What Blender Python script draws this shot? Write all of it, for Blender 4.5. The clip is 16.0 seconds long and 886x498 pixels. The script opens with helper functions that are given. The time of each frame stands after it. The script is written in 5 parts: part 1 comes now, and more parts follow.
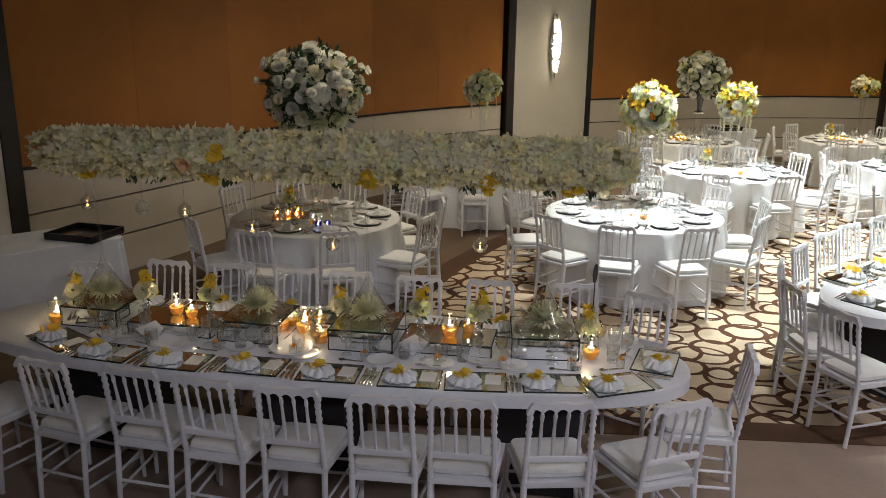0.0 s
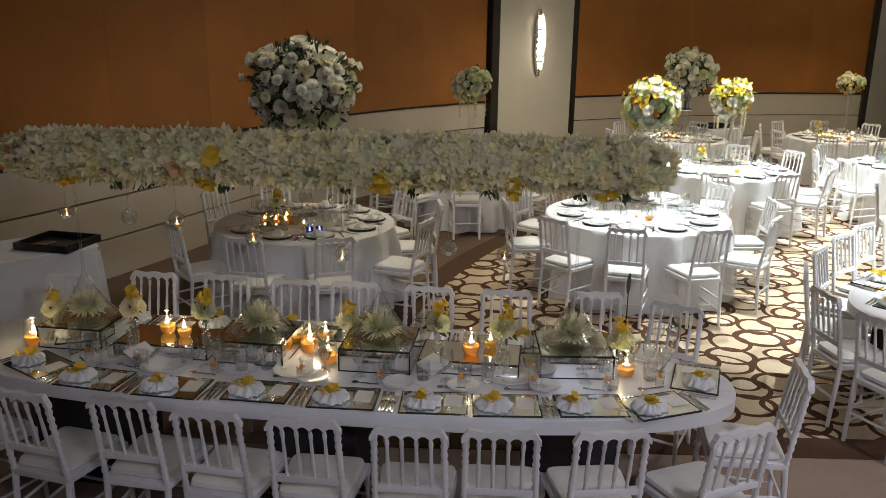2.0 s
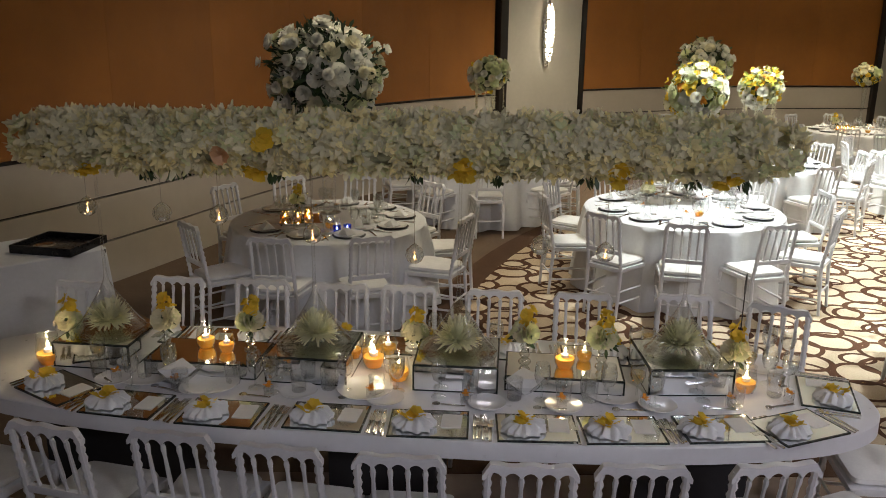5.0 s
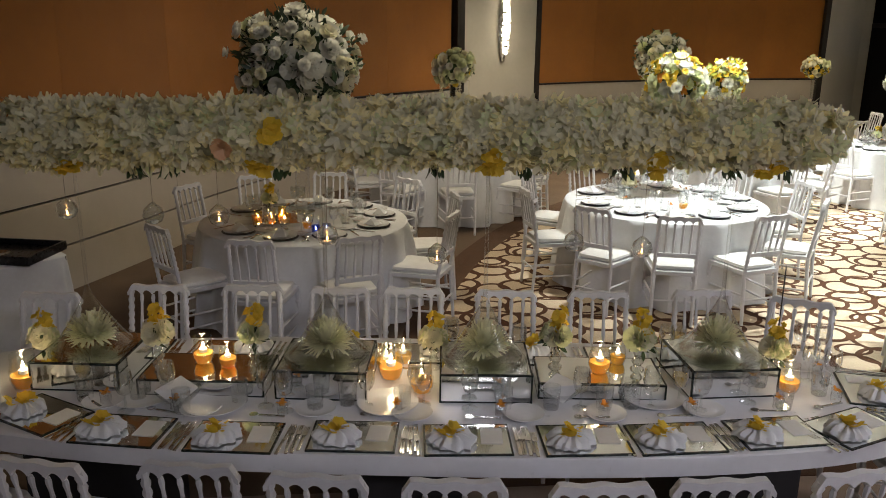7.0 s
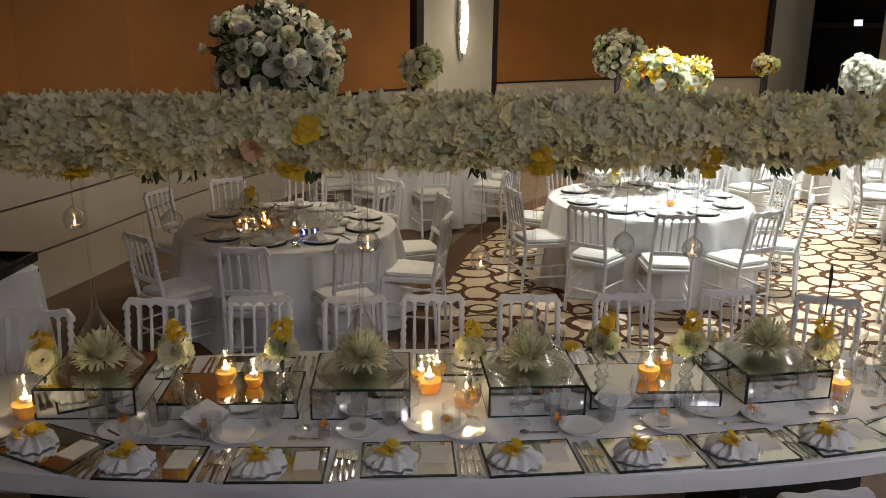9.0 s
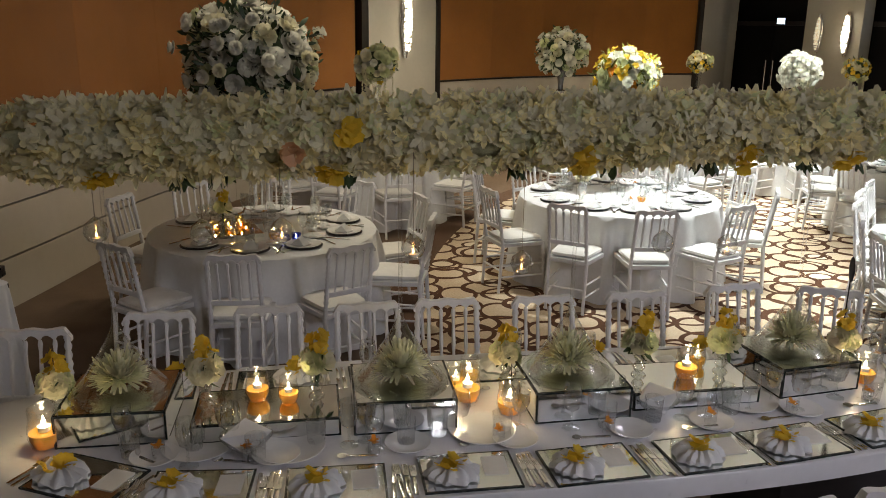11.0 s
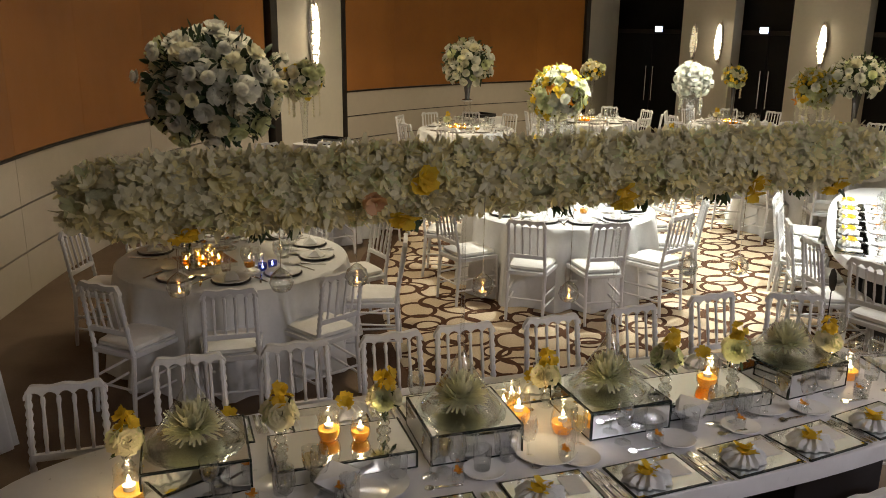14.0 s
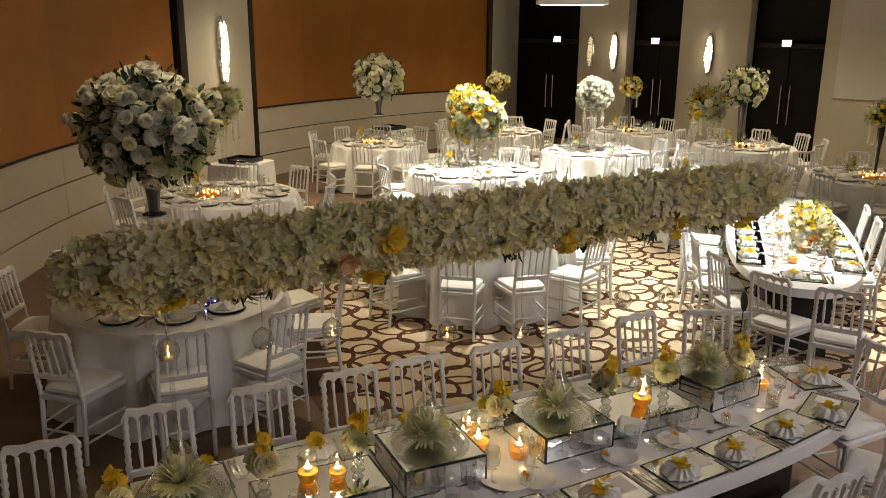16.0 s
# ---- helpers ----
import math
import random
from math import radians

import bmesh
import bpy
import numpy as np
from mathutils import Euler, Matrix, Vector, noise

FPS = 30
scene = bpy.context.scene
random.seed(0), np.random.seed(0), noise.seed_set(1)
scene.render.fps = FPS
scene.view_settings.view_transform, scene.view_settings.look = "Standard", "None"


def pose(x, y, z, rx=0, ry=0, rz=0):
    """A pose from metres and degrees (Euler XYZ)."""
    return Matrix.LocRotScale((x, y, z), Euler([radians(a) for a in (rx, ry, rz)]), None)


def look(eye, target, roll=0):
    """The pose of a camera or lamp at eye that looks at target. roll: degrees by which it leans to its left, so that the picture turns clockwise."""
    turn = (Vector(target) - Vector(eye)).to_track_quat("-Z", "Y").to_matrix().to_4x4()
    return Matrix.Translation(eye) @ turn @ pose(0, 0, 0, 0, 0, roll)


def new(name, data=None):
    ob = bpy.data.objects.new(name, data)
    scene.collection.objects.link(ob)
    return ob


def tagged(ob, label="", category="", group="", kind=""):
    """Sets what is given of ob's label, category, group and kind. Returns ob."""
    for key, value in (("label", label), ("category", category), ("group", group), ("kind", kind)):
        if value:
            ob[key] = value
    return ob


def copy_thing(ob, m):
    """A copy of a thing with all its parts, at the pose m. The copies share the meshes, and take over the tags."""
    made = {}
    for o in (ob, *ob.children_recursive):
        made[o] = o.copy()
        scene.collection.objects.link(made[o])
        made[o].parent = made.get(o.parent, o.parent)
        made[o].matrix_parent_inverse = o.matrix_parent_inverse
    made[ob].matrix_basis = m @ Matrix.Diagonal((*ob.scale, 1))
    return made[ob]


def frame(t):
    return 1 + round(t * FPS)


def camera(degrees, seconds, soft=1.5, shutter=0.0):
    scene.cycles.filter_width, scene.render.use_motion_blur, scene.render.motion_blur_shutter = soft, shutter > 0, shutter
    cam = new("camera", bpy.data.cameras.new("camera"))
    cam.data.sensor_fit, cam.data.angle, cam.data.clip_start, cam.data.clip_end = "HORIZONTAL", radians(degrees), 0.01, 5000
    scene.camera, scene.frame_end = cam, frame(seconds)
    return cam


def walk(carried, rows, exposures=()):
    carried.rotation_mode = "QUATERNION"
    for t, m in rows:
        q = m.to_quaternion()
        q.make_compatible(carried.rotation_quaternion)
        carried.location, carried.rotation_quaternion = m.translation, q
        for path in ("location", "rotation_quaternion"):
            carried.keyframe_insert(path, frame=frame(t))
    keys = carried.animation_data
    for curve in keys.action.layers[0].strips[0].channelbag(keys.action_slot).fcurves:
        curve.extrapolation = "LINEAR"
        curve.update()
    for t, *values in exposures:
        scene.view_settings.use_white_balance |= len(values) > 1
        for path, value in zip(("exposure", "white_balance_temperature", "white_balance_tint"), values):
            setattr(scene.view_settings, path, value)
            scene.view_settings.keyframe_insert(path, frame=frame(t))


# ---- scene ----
cam = camera(57.1, 16.0, soft=0.9)
PATH = [
    (0, (0.518, -0.388, 2.605), (0.386, 1.536, 2.075), 0.7),
    (0.5, (0.439, -0.288, 2.605), (0.323, 1.636, 2.073), 0.8),
    (1, (0.367, -0.197, 2.599), (0.274, 1.729, 2.066), 0.7),
    (1.5, (0.287, -0.095, 2.582), (0.218, 1.832, 2.049), 0.7),
    (2, (0.206, 0.006, 2.553), (0.153, 1.933, 2.021), 0.7),
    (2.5, (0.119, 0.113, 2.513), (0.078, 2.041, 1.982), 0.6),
    (3, (0.028, 0.21, 2.474), (-0.027, 2.138, 1.943), 0.6),
    (3.5, (-0.075, 0.318, 2.439), (-0.14, 2.246, 1.909), 0.7),
    (4, (-0.171, 0.418, 2.416), (-0.223, 2.346, 1.886), 0.7),
    (6.5, (-0.612, 0.825, 2.307), (-0.486, 2.75, 1.776), 0.6),
    (7, (-0.719, 0.903, 2.291), (-0.556, 2.824, 1.758), 0.6),
    (7.5, (-0.824, 0.979, 2.274), (-0.627, 2.897, 1.742), 0.6),
    (8, (-0.931, 1.051, 2.261), (-0.696, 2.965, 1.73), 0.7),
    (8.5, (-1.028, 1.112, 2.253), (-0.754, 3.021, 1.723), 0.7),
    (9, (-1.136, 1.171, 2.247), (-0.815, 3.073, 1.717), 0.7),
    (11.5, (-1.693, 1.409, 2.238), (-1.135, 3.255, 1.708), 0.8),
    (12, (-1.816, 1.442, 2.254), (-1.209, 3.273, 1.726), 0.9),
    (12.5, (-1.932, 1.47, 2.284), (-1.278, 3.284, 1.754), 0.9),
    (13, (-2.064, 1.489, 2.319), (-1.358, 3.284, 1.79), 0.8),
    (13.5, (-2.187, 1.498, 2.365), (-1.434, 3.273, 1.835), 0.8),
    (14, (-2.315, 1.501, 2.42), (-1.511, 3.254, 1.891), 0.7),
    (14.5, (-2.427, 1.493, 2.489), (-1.574, 3.223, 1.959), 0.7),
    (15, (-2.524, 1.479, 2.565), (-1.615, 3.18, 2.036), 0.5),
    (15.5, (-2.594, 1.458, 2.632), (-1.629, 3.128, 2.103), 0.5),
    (16, (-2.639, 1.431, 2.699), (-1.624, 3.071, 2.17), 0.4),
]
walk(cam, [(t, look(eye, target, roll)) for t, eye, target, roll in PATH],
     exposures=((0, 0.34, 6150, 10), (8, 0.36, 6350, 10), (12.5, 0.38, 6400, 10), (14.5, 0.47, 7100, 10), (16, 0.45, 7400, 10)))

# world and light
world = bpy.data.worlds.new("hall_air")
world.use_nodes = True
scene.world = world
world.node_tree.nodes["Background"].inputs[0].default_value = (0.9, 0.85, 0.8, 1)
world.node_tree.nodes["Background"].inputs[1].default_value = 0.0


def lamp(name, kind, where, watts, color, target=None, size=0.3, angle=60, blend=0.4):
    data = bpy.data.lights.new(name, kind)
    data.energy, data.color = watts, color
    if kind == "SPOT":
        data.spot_size, data.spot_blend, data.shadow_soft_size = radians(angle), blend, size
    elif kind == "AREA":
        data.shape, data.size = "DISK", size
    else:
        data.shadow_soft_size = size
    ob = new(name, data)
    ob.matrix_world = look(where, target or (where[0], where[1] + 0.001, 0))
    return ob


CEIL = 4.3
WARM, NEUTRAL, COOL, LAVENDER = (1.0, 0.86, 0.62), (0.96, 1.0, 0.95), (1.0, 0.94, 0.96), (0.90, 0.88, 1.0)
# stage-white downlights over the middle of the hall
lamp("ceiling_spot", "SPOT", (2.6, 8.0, CEIL - 0.1), 820, NEUTRAL, (2.55, 7.95, 0), 0.12, 58, 0.6)
lamp("ceiling_spot", "SPOT", (3.9, 10.4, CEIL - 0.1), 1100, NEUTRAL, (3.8, 10.4, 0), 0.12, 64, 0.6)
lamp("ceiling_spot", "SPOT", (6.2, 10.6, CEIL - 0.1), 1050, NEUTRAL, (6.1, 10.6, 0), 0.12, 62, 0.6)
lamp("ceiling_spot", "SPOT", (4.5, 6.2, CEIL - 0.1), 1200, NEUTRAL, (4.5, 6.1, 0), 0.12, 64, 0.8)
# dim room lamps in the ceiling
for x, y, w, c in ((-0.6, 8.2, 235, WARM), (2.4, 12.6, 500, WARM), (7.0, 14.0, 520, WARM), (9.6, 10.0, 400, WARM), (4.2, 2.4, 380, COOL)):
    lamp("ceiling_lamp", "SPOT", (x, y, CEIL - 0.05), w, c, None, 0.3, 128, 1.0)
# two cooler unseen fills high at the near end, added for garland and right chairs
lamp("end_fill", "SPOT", (-0.5, -2.6, CEIL - 0.1), 190, COOL, (-0.9, 4.6, 2.5), 0.35, 50, 1.0)
lamp("end_fill", "SPOT", (2.6, -1.6, CEIL - 0.1), 420, LAVENDER, (0.7, 4.3, 0.8), 0.35, 66, 1.0)

# ---- materials ----


def mat(name, color, rough=0.5, metal=0.0, var=0.12, scale=6.0, bump=0.0, bscale=60.0, dark=None, spec=0.5, obj=False, sheen=0.0, sub=0.0):
    """A surface with variation at two scales, fine relief, and a shift from object to object."""
    m = bpy.data.materials.new(name)
    m.use_nodes = True
    nt = m.node_tree
    N, L = nt.nodes, nt.links
    b = N["Principled BSDF"]
    b.inputs["Roughness"].default_value, b.inputs["Metallic"].default_value = rough, metal
    b.inputs["Specular IOR Level"].default_value = spec
    b.inputs["Sheen Weight"].default_value = sheen
    if sub:
        b.inputs["Subsurface Weight"].default_value = sub
        b.inputs["Subsurface Radius"].default_value = (0.02, 0.015, 0.01)
    co = N.new("ShaderNodeTexCoord")
    n1, n2 = N.new("ShaderNodeTexNoise"), N.new("ShaderNodeTexNoise")
    n1.inputs["Scale"].default_value, n2.inputs["Scale"].default_value = scale, scale * 9
    n1.inputs["Detail"].default_value = n2.inputs["Detail"].default_value = 5
    for n in (n1, n2):
        L.new(co.outputs["Object"], n.inputs["Vector"])
    ad = N.new("ShaderNodeMath")
    ad.operation = "MULTIPLY_ADD"
    L.new(n1.outputs["Fac"], ad.inputs[0])
    ad.inputs[1].default_value = 0.65
    mu = N.new("ShaderNodeMath")
    mu.operation = "MULTIPLY"
    L.new(n2.outputs["Fac"], mu.inputs[0])
    mu.inputs[1].default_value = 0.35
    L.new(mu.outputs[0], ad.inputs[2])
    ramp = N.new("ShaderNodeValToRGB")
    d = dark or tuple(c * (1 - 2.2 * var) for c in color)
    ramp.color_ramp.elements[0].position, ramp.color_ramp.elements[1].position = 0.32, 0.66
    ramp.color_ramp.elements[0].color, ramp.color_ramp.elements[1].color = (*d, 1), (*color, 1)
    L.new(ad.outputs[0], ramp.inputs[0])
    out = ramp.outputs[0]
    if obj:
        inf, hsv, rng = N.new("ShaderNodeObjectInfo"), N.new("ShaderNodeHueSaturation"), N.new("ShaderNodeMapRange")
        rng.inputs["To Min"].default_value, rng.inputs["To Max"].default_value = 0.86, 1.1
        L.new(inf.outputs["Random"], rng.inputs["Value"])
        L.new(rng.outputs[0], hsv.inputs["Value"])
        L.new(out, hsv.inputs["Color"])
        out = hsv.outputs[0]
    L.new(out, b.inputs["Base Color"])
    rr = N.new("ShaderNodeMapRange")
    rr.inputs["To Min"].default_value, rr.inputs["To Max"].default_value = max(0.02, rough - 0.08), min(1, rough + 0.1)
    L.new(n2.outputs["Fac"], rr.inputs["Value"])
    L.new(rr.outputs[0], b.inputs["Roughness"])
    if bump:
        bn, bp = N.new("ShaderNodeTexNoise"), N.new("ShaderNodeBump")
        bn.inputs["Scale"].default_value = bscale
        bn.inputs["Detail"].default_value = 4
        L.new(co.outputs["Object"], bn.inputs["Vector"])
        bp.inputs["Strength"].default_value, bp.inputs["Distance"].default_value = bump, 0.01
        L.new(bn.outputs["Fac"], bp.inputs["Height"])
        L.new(bp.outputs[0], b.inputs["Normal"])
    return m


def glow(name, color, strength):
    m = bpy.data.materials.new(name)
    m.use_nodes = True
    b = m.node_tree.nodes["Principled BSDF"]
    b.inputs["Base Color"].default_value = (*color, 1)
    b.inputs["Emission Color"].default_value = (*color, 1)
    b.inputs["Emission Strength"].default_value = strength
    return m


def thin_glass(name, tint=(0.96, 0.98, 0.97), gloss=0.05, rim=0.6, rough=0.04):
    """A thin shell of glass: clear through, with a sheen that grows to its rim."""
    m = bpy.data.materials.new(name)
    m.use_nodes = True
    nt = m.node_tree
    N, L = nt.nodes, nt.links
    N.remove(N["Principled BSDF"])
    tr, gl, mx, lw, ad = (N.new("ShaderNode" + k) for k in ("BsdfTransparent", "BsdfGlossy", "MixShader", "LayerWeight", "Math"))
    tr.inputs[0].default_value = (*tint, 1)
    gl.inputs["Roughness"].default_value = rough
    lw.inputs["Blend"].default_value = 0.32
    ad.operation, ad.use_clamp = "MULTIPLY_ADD", True
    ad.inputs[1].default_value, ad.inputs[2].default_value = rim, gloss
    L.new(lw.outputs["Facing"], ad.inputs[0])
    L.new(ad.outputs[0], mx.inputs[0])
    L.new(tr.outputs[0], mx.inputs[1])
    L.new(gl.outputs[0], mx.inputs[2])
    L.new(mx.outputs[0], N["Material Output"].inputs[0])
    return m


M_CHAIR = mat("white_lacquered_wood", (0.78, 0.78, 0.80), 0.34, var=0.05, scale=9, bump=0.08, bscale=40, obj=True)
M_CUSHION = mat("white_seat_fabric", (0.80, 0.79, 0.76), 0.8, var=0.06, scale=12, bump=0.25, bscale=180, sheen=0.3, obj=True)
M_LINEN = mat("white_linen", (0.78, 0.79, 0.80), 0.85, var=0.06, scale=4, bump=0.3, bscale=220, sheen=0.3)
M_TABLE = mat("white_painted_table", (0.74, 0.74, 0.77), 0.3, var=0.05, scale=3, bump=0.05, bscale=20)
M_UNDER = mat("dark_underframe", (0.03, 0.028, 0.03), 0.6, var=0.2)
M_MIRROR = mat("mirror_glass", (0.86, 0.88, 0.88), 0.03, metal=1.0, var=0.02, scale=3)
M_EDGE = mat("black_mirror_edge", (0.02, 0.03, 0.028), 0.25, var=0.2)
M_GLASS = thin_glass("clear_glass")
M_CRYSTAL = thin_glass("cut_crystal", (0.95, 0.965, 0.965), 0.16, 0.7, 0.12)
M_AMBER = thin_glass("amber_glass", (1.0, 0.86, 0.50), 0.06)
M_BLUE = thin_glass("cobalt_glass", (0.12, 0.2, 0.95), 0.08)
M_FLAME = glow("candle_flame", (1.0, 0.78, 0.42), 60)
M_SPARK = glow("tealight_flame", (1.0, 0.45, 0.12), 14)
M_BELL = thin_glass("blown_bell_glass", (0.99, 0.99, 0.99), 0.02, 0.75, 0.13)
M_SILVER = mat("polished_cutlery", (0.75, 0.75, 0.74), 0.16, metal=1.0, var=0.08, scale=30)
M_PORCELAIN = mat("white_porcelain", (0.80, 0.80, 0.80), 0.14, var=0.03, scale=5)
M_CARD = mat("white_menu_card", (0.78, 0.77, 0.74), 0.7, var=0.04)
M_BLACK = mat("black_lacquer", (0.012, 0.012, 0.014), 0.28, var=0.25, scale=5)
M_CREAM = mat("cream_wall_paint", (0.56, 0.50, 0.41), 0.6, var=0.05, scale=1.2, bump=0.15, bscale=90)
M_PILLAR = mat("pale_pillar_plaster", (0.60, 0.56, 0.47), 0.6, var=0.05, scale=1.5, bump=0.15, bscale=90)
M_ORANGE = mat("burnt_orange_fabric", (0.36, 0.135, 0.018), 0.85, var=0.09, scale=1.6, bump=0.35, bscale=150, obj=True, sheen=0.2)
M_WALNUT = mat("dark_walnut", (0.022, 0.016, 0.013), 0.4, var=0.25, scale=4, bump=0.1)
M_DOOR = mat("black_brown_door", (0.005, 0.005, 0.006), 0.5, var=0.25, scale=3, spec=0.25)
M_CEILING = mat("ceiling_paint", (0.80, 0.78, 0.72), 0.8, var=0.05, scale=1)
M_STONE = mat("beige_floor", (0.36, 0.27, 0.21), 0.75, var=0.1, scale=2.5, bump=0.25, bscale=250)
M_BAND = mat("brown_carpet_band", (0.10, 0.048, 0.022), 0.95, var=0.15, scale=6, bump=0.5, bscale=350)
M_SURROUND = mat("brown_surround_carpet", (0.17, 0.115, 0.075), 0.95, var=0.12, scale=3, bump=0.4, bscale=320)
M_SCREEN = mat("projection_screen", (0.66, 0.65, 0.62), 0.7, var=0.02)
def petal_mat(name, color, var=0.07):
    """Thin petals: half the light goes through them."""
    m = mat(name, color, 0.6, var=var, scale=14, obj=True)
    nt = m.node_tree
    N, L = nt.nodes, nt.links
    b = N["Principled BSDF"]
    tl, mx = N.new("ShaderNodeBsdfTranslucent"), N.new("ShaderNodeMixShader")
    L.new(b.inputs["Base Color"].links[0].from_socket, tl.inputs["Color"])
    mx.inputs[0].default_value = 0.48
    L.new(b.outputs[0], mx.inputs[1])
    L.new(tl.outputs[0], mx.inputs[2])
    L.new(mx.outputs[0], N["Material Output"].inputs[0])
    return m


M_LEAF = mat("dark_green_leaf", (0.045, 0.085, 0.028), 0.5, var=0.25, scale=20, obj=True)
M_LIME = mat("yellow_green_leaf", (0.30, 0.33, 0.04), 0.5, var=0.2, scale=20, obj=True)
M_WHITEF = petal_mat("white_petal", (0.86, 0.85, 0.76))
M_CREAMF = petal_mat("ivory_petal", (0.84, 0.80, 0.60))
M_GREENF = petal_mat("pale_green_petal", (0.74, 0.77, 0.48))
M_YELLOWF = petal_mat("yellow_petal", (0.86, 0.62, 0.06))
M_ORANGEF = petal_mat("orange_petal", (0.86, 0.36, 0.04))
M_PEACHF = petal_mat("peach_petal", (0.88, 0.58, 0.34))
M_LILY1 = petal_mat("ivory_lily_petal", (0.95, 0.91, 0.68))
M_LILY2 = petal_mat("cream_lily_petal", (0.92, 0.85, 0.52))
M_MUM = petal_mat("pale_lime_mum_petal", (0.96, 0.96, 0.72))
M_WAX = petal_mat("amber_wax", (0.98, 0.58, 0.10))
M_STEM = mat("dark_stem", (0.05, 0.06, 0.04), 0.6)
M_SMOKE = mat("smoked_silver_vase", (0.20, 0.20, 0.22), 0.18, metal=0.7, var=0.2, scale=10)
M_SCONCE = mat("hammered_silver", (0.8, 0.78, 0.72), 0.18, metal=1.0, var=0.2, scale=30, bump=0.9, bscale=26)
M_SLAMP = glow("sconce_light", (1.0, 0.88, 0.66), 9)
# weak glow for the sconce reflection on the door wall
M_REFLECTGLOW = glow("sconce_reflection_glow", (1.0, 0.86, 0.6), 0.5)
M_EXIT = glow("exit_sign_light", (0.62, 0.78, 1.0), 6)
M_LED = glow("projector_panel_light", (1.0, 0.97, 0.92), 2)


def carpet_material():
    """Overlapping brown rings and gold patches woven into a cream carpet."""
    m = bpy.data.materials.new("ring_pattern_carpet")
    m.use_nodes = True
    nt = m.node_tree
    N, L = nt.nodes, nt.links
    b = N["Principled BSDF"]
    b.inputs["Roughness"].default_value = 0.95
    b.inputs["Specular IOR Level"].default_value = 0.15
    co = N.new("ShaderNodeTexCoord")
    warp, wadd, wmul = N.new("ShaderNodeTexNoise"), N.new("ShaderNodeVectorMath"), N.new("ShaderNodeVectorMath")
    warp.inputs["Scale"].default_value = 0.9
    L.new(co.outputs["Object"], warp.inputs["Vector"])
    wmul.operation = "SCALE"
    wmul.inputs["Scale"].default_value = 0.16
    L.new(warp.outputs["Color"], wmul.inputs[0])
    L.new(co.outputs["Object"], wadd.inputs[0])
    L.new(wmul.outputs[0], wadd.inputs[1])
    grain = N.new("ShaderNodeVectorMath")
    grain.operation = "SCALE"
    grain.inputs["Scale"].default_value = 1.28
    L.new(wadd.outputs[0], grain.inputs[0])

    def math(op, a, c=None, clamp=False):
        n = N.new("ShaderNodeMath")
        n.operation, n.use_clamp = op, clamp
        for i, v in enumerate((a, c)):
            if v is None:
                continue
            if isinstance(v, (int, float)):
                n.inputs[i].default_value = v
            else:
                L.new(v, n.inputs[i])
        return n.outputs[0]

    def lattice(cx, cy, ox, oy, turn, rx, ry):
        mp, sx = N.new("ShaderNodeMapping"), N.new("ShaderNodeSeparateXYZ")
        mp.inputs["Rotation"].default_value = (0, 0, radians(turn))
        mp.inputs["Location"].default_value = (ox, oy, 0)
        L.new(grain.outputs[0], mp.inputs["Vector"])
        L.new(mp.outputs[0], sx.inputs[0])
        row = math("FLOOR", math("DIVIDE", sx.outputs["Y"], cy))
        xs = math("ADD", sx.outputs["X"], math("MULTIPLY", math("MODULO", math("ABSOLUTE", row), 2.0), cx / 2))
        u = math("DIVIDE", math("SUBTRACT", math("MULTIPLY", math("FRACT", math("DIVIDE", xs, cx)), cx), cx / 2), rx)
        v = math("DIVIDE", math("SUBTRACT", math("MULTIPLY", math("FRACT", math("DIVIDE", sx.outputs["Y"], cy)), cy), cy / 2), ry)
        return math("SQRT", math("ADD", math("MULTIPLY", u, u), math("MULTIPLY", v, v)))

    def ring(d, w):
        return math("LESS_THAN", math("ABSOLUTE", math("SUBTRACT", d, 1 - w)), w)

    d1, d2, d3 = lattice(0.74, 0.58, 0.0, 0.0, 9, 0.27, 0.235), lattice(0.74, 0.58, 0.33, 0.20, 9, 0.225, 0.26), lattice(0.98, 0.86, 0.1, 0.45, 9, 0.17, 0.15)
    d4 = lattice(1.11, 0.87, 0.5, 0.1, 9, 0.33, 0.24)
    brown = math("MAXIMUM", math("MAXIMUM", ring(d1, 0.112), ring(d2, 0.108)), math("MAXIMUM", ring(d3, 0.13), ring(d4, 0.085)))
    gold = math("MULTIPLY", math("LESS_THAN", d1, 1.0), math("LESS_THAN", d2, 1.0))
    base = N.new("ShaderNodeMix")
    base.data_type = "RGBA"
    base.inputs[6].default_value, base.inputs[7].default_value = (0.56, 0.45, 0.32, 1), (0.42, 0.24, 0.065, 1)
    L.new(gold, base.inputs[0])
    inner = N.new("ShaderNodeMix")
    inner.data_type = "RGBA"
    inner.inputs[7].default_value = (0.68, 0.58, 0.44, 1)
    L.new(math("MULTIPLY", math("LESS_THAN", d3, 1.0), 0.8), inner.inputs[0])
    L.new(base.outputs[2], inner.inputs[6])
    rings = N.new("ShaderNodeMix")
    rings.data_type = "RGBA"
    rings.inputs[7].default_value = (0.085, 0.04, 0.022, 1)
    L.new(brown, rings.inputs[0])
    L.new(inner.outputs[2], rings.inputs[6])
    pile, mul = N.new("ShaderNodeTexNoise"), N.new("ShaderNodeMix")
    pile.inputs["Scale"].default_value = 240
    L.new(co.outputs["Object"], pile.inputs["Vector"])
    mul.data_type, mul.blend_type = "RGBA", "OVERLAY"
    mul.inputs[0].default_value = 0.5
    L.new(rings.outputs[2], mul.inputs[6])
    L.new(pile.outputs["Fac"], mul.inputs[7])
    L.new(mul.outputs[2], b.inputs["Base Color"])
    bp = N.new("ShaderNodeBump")
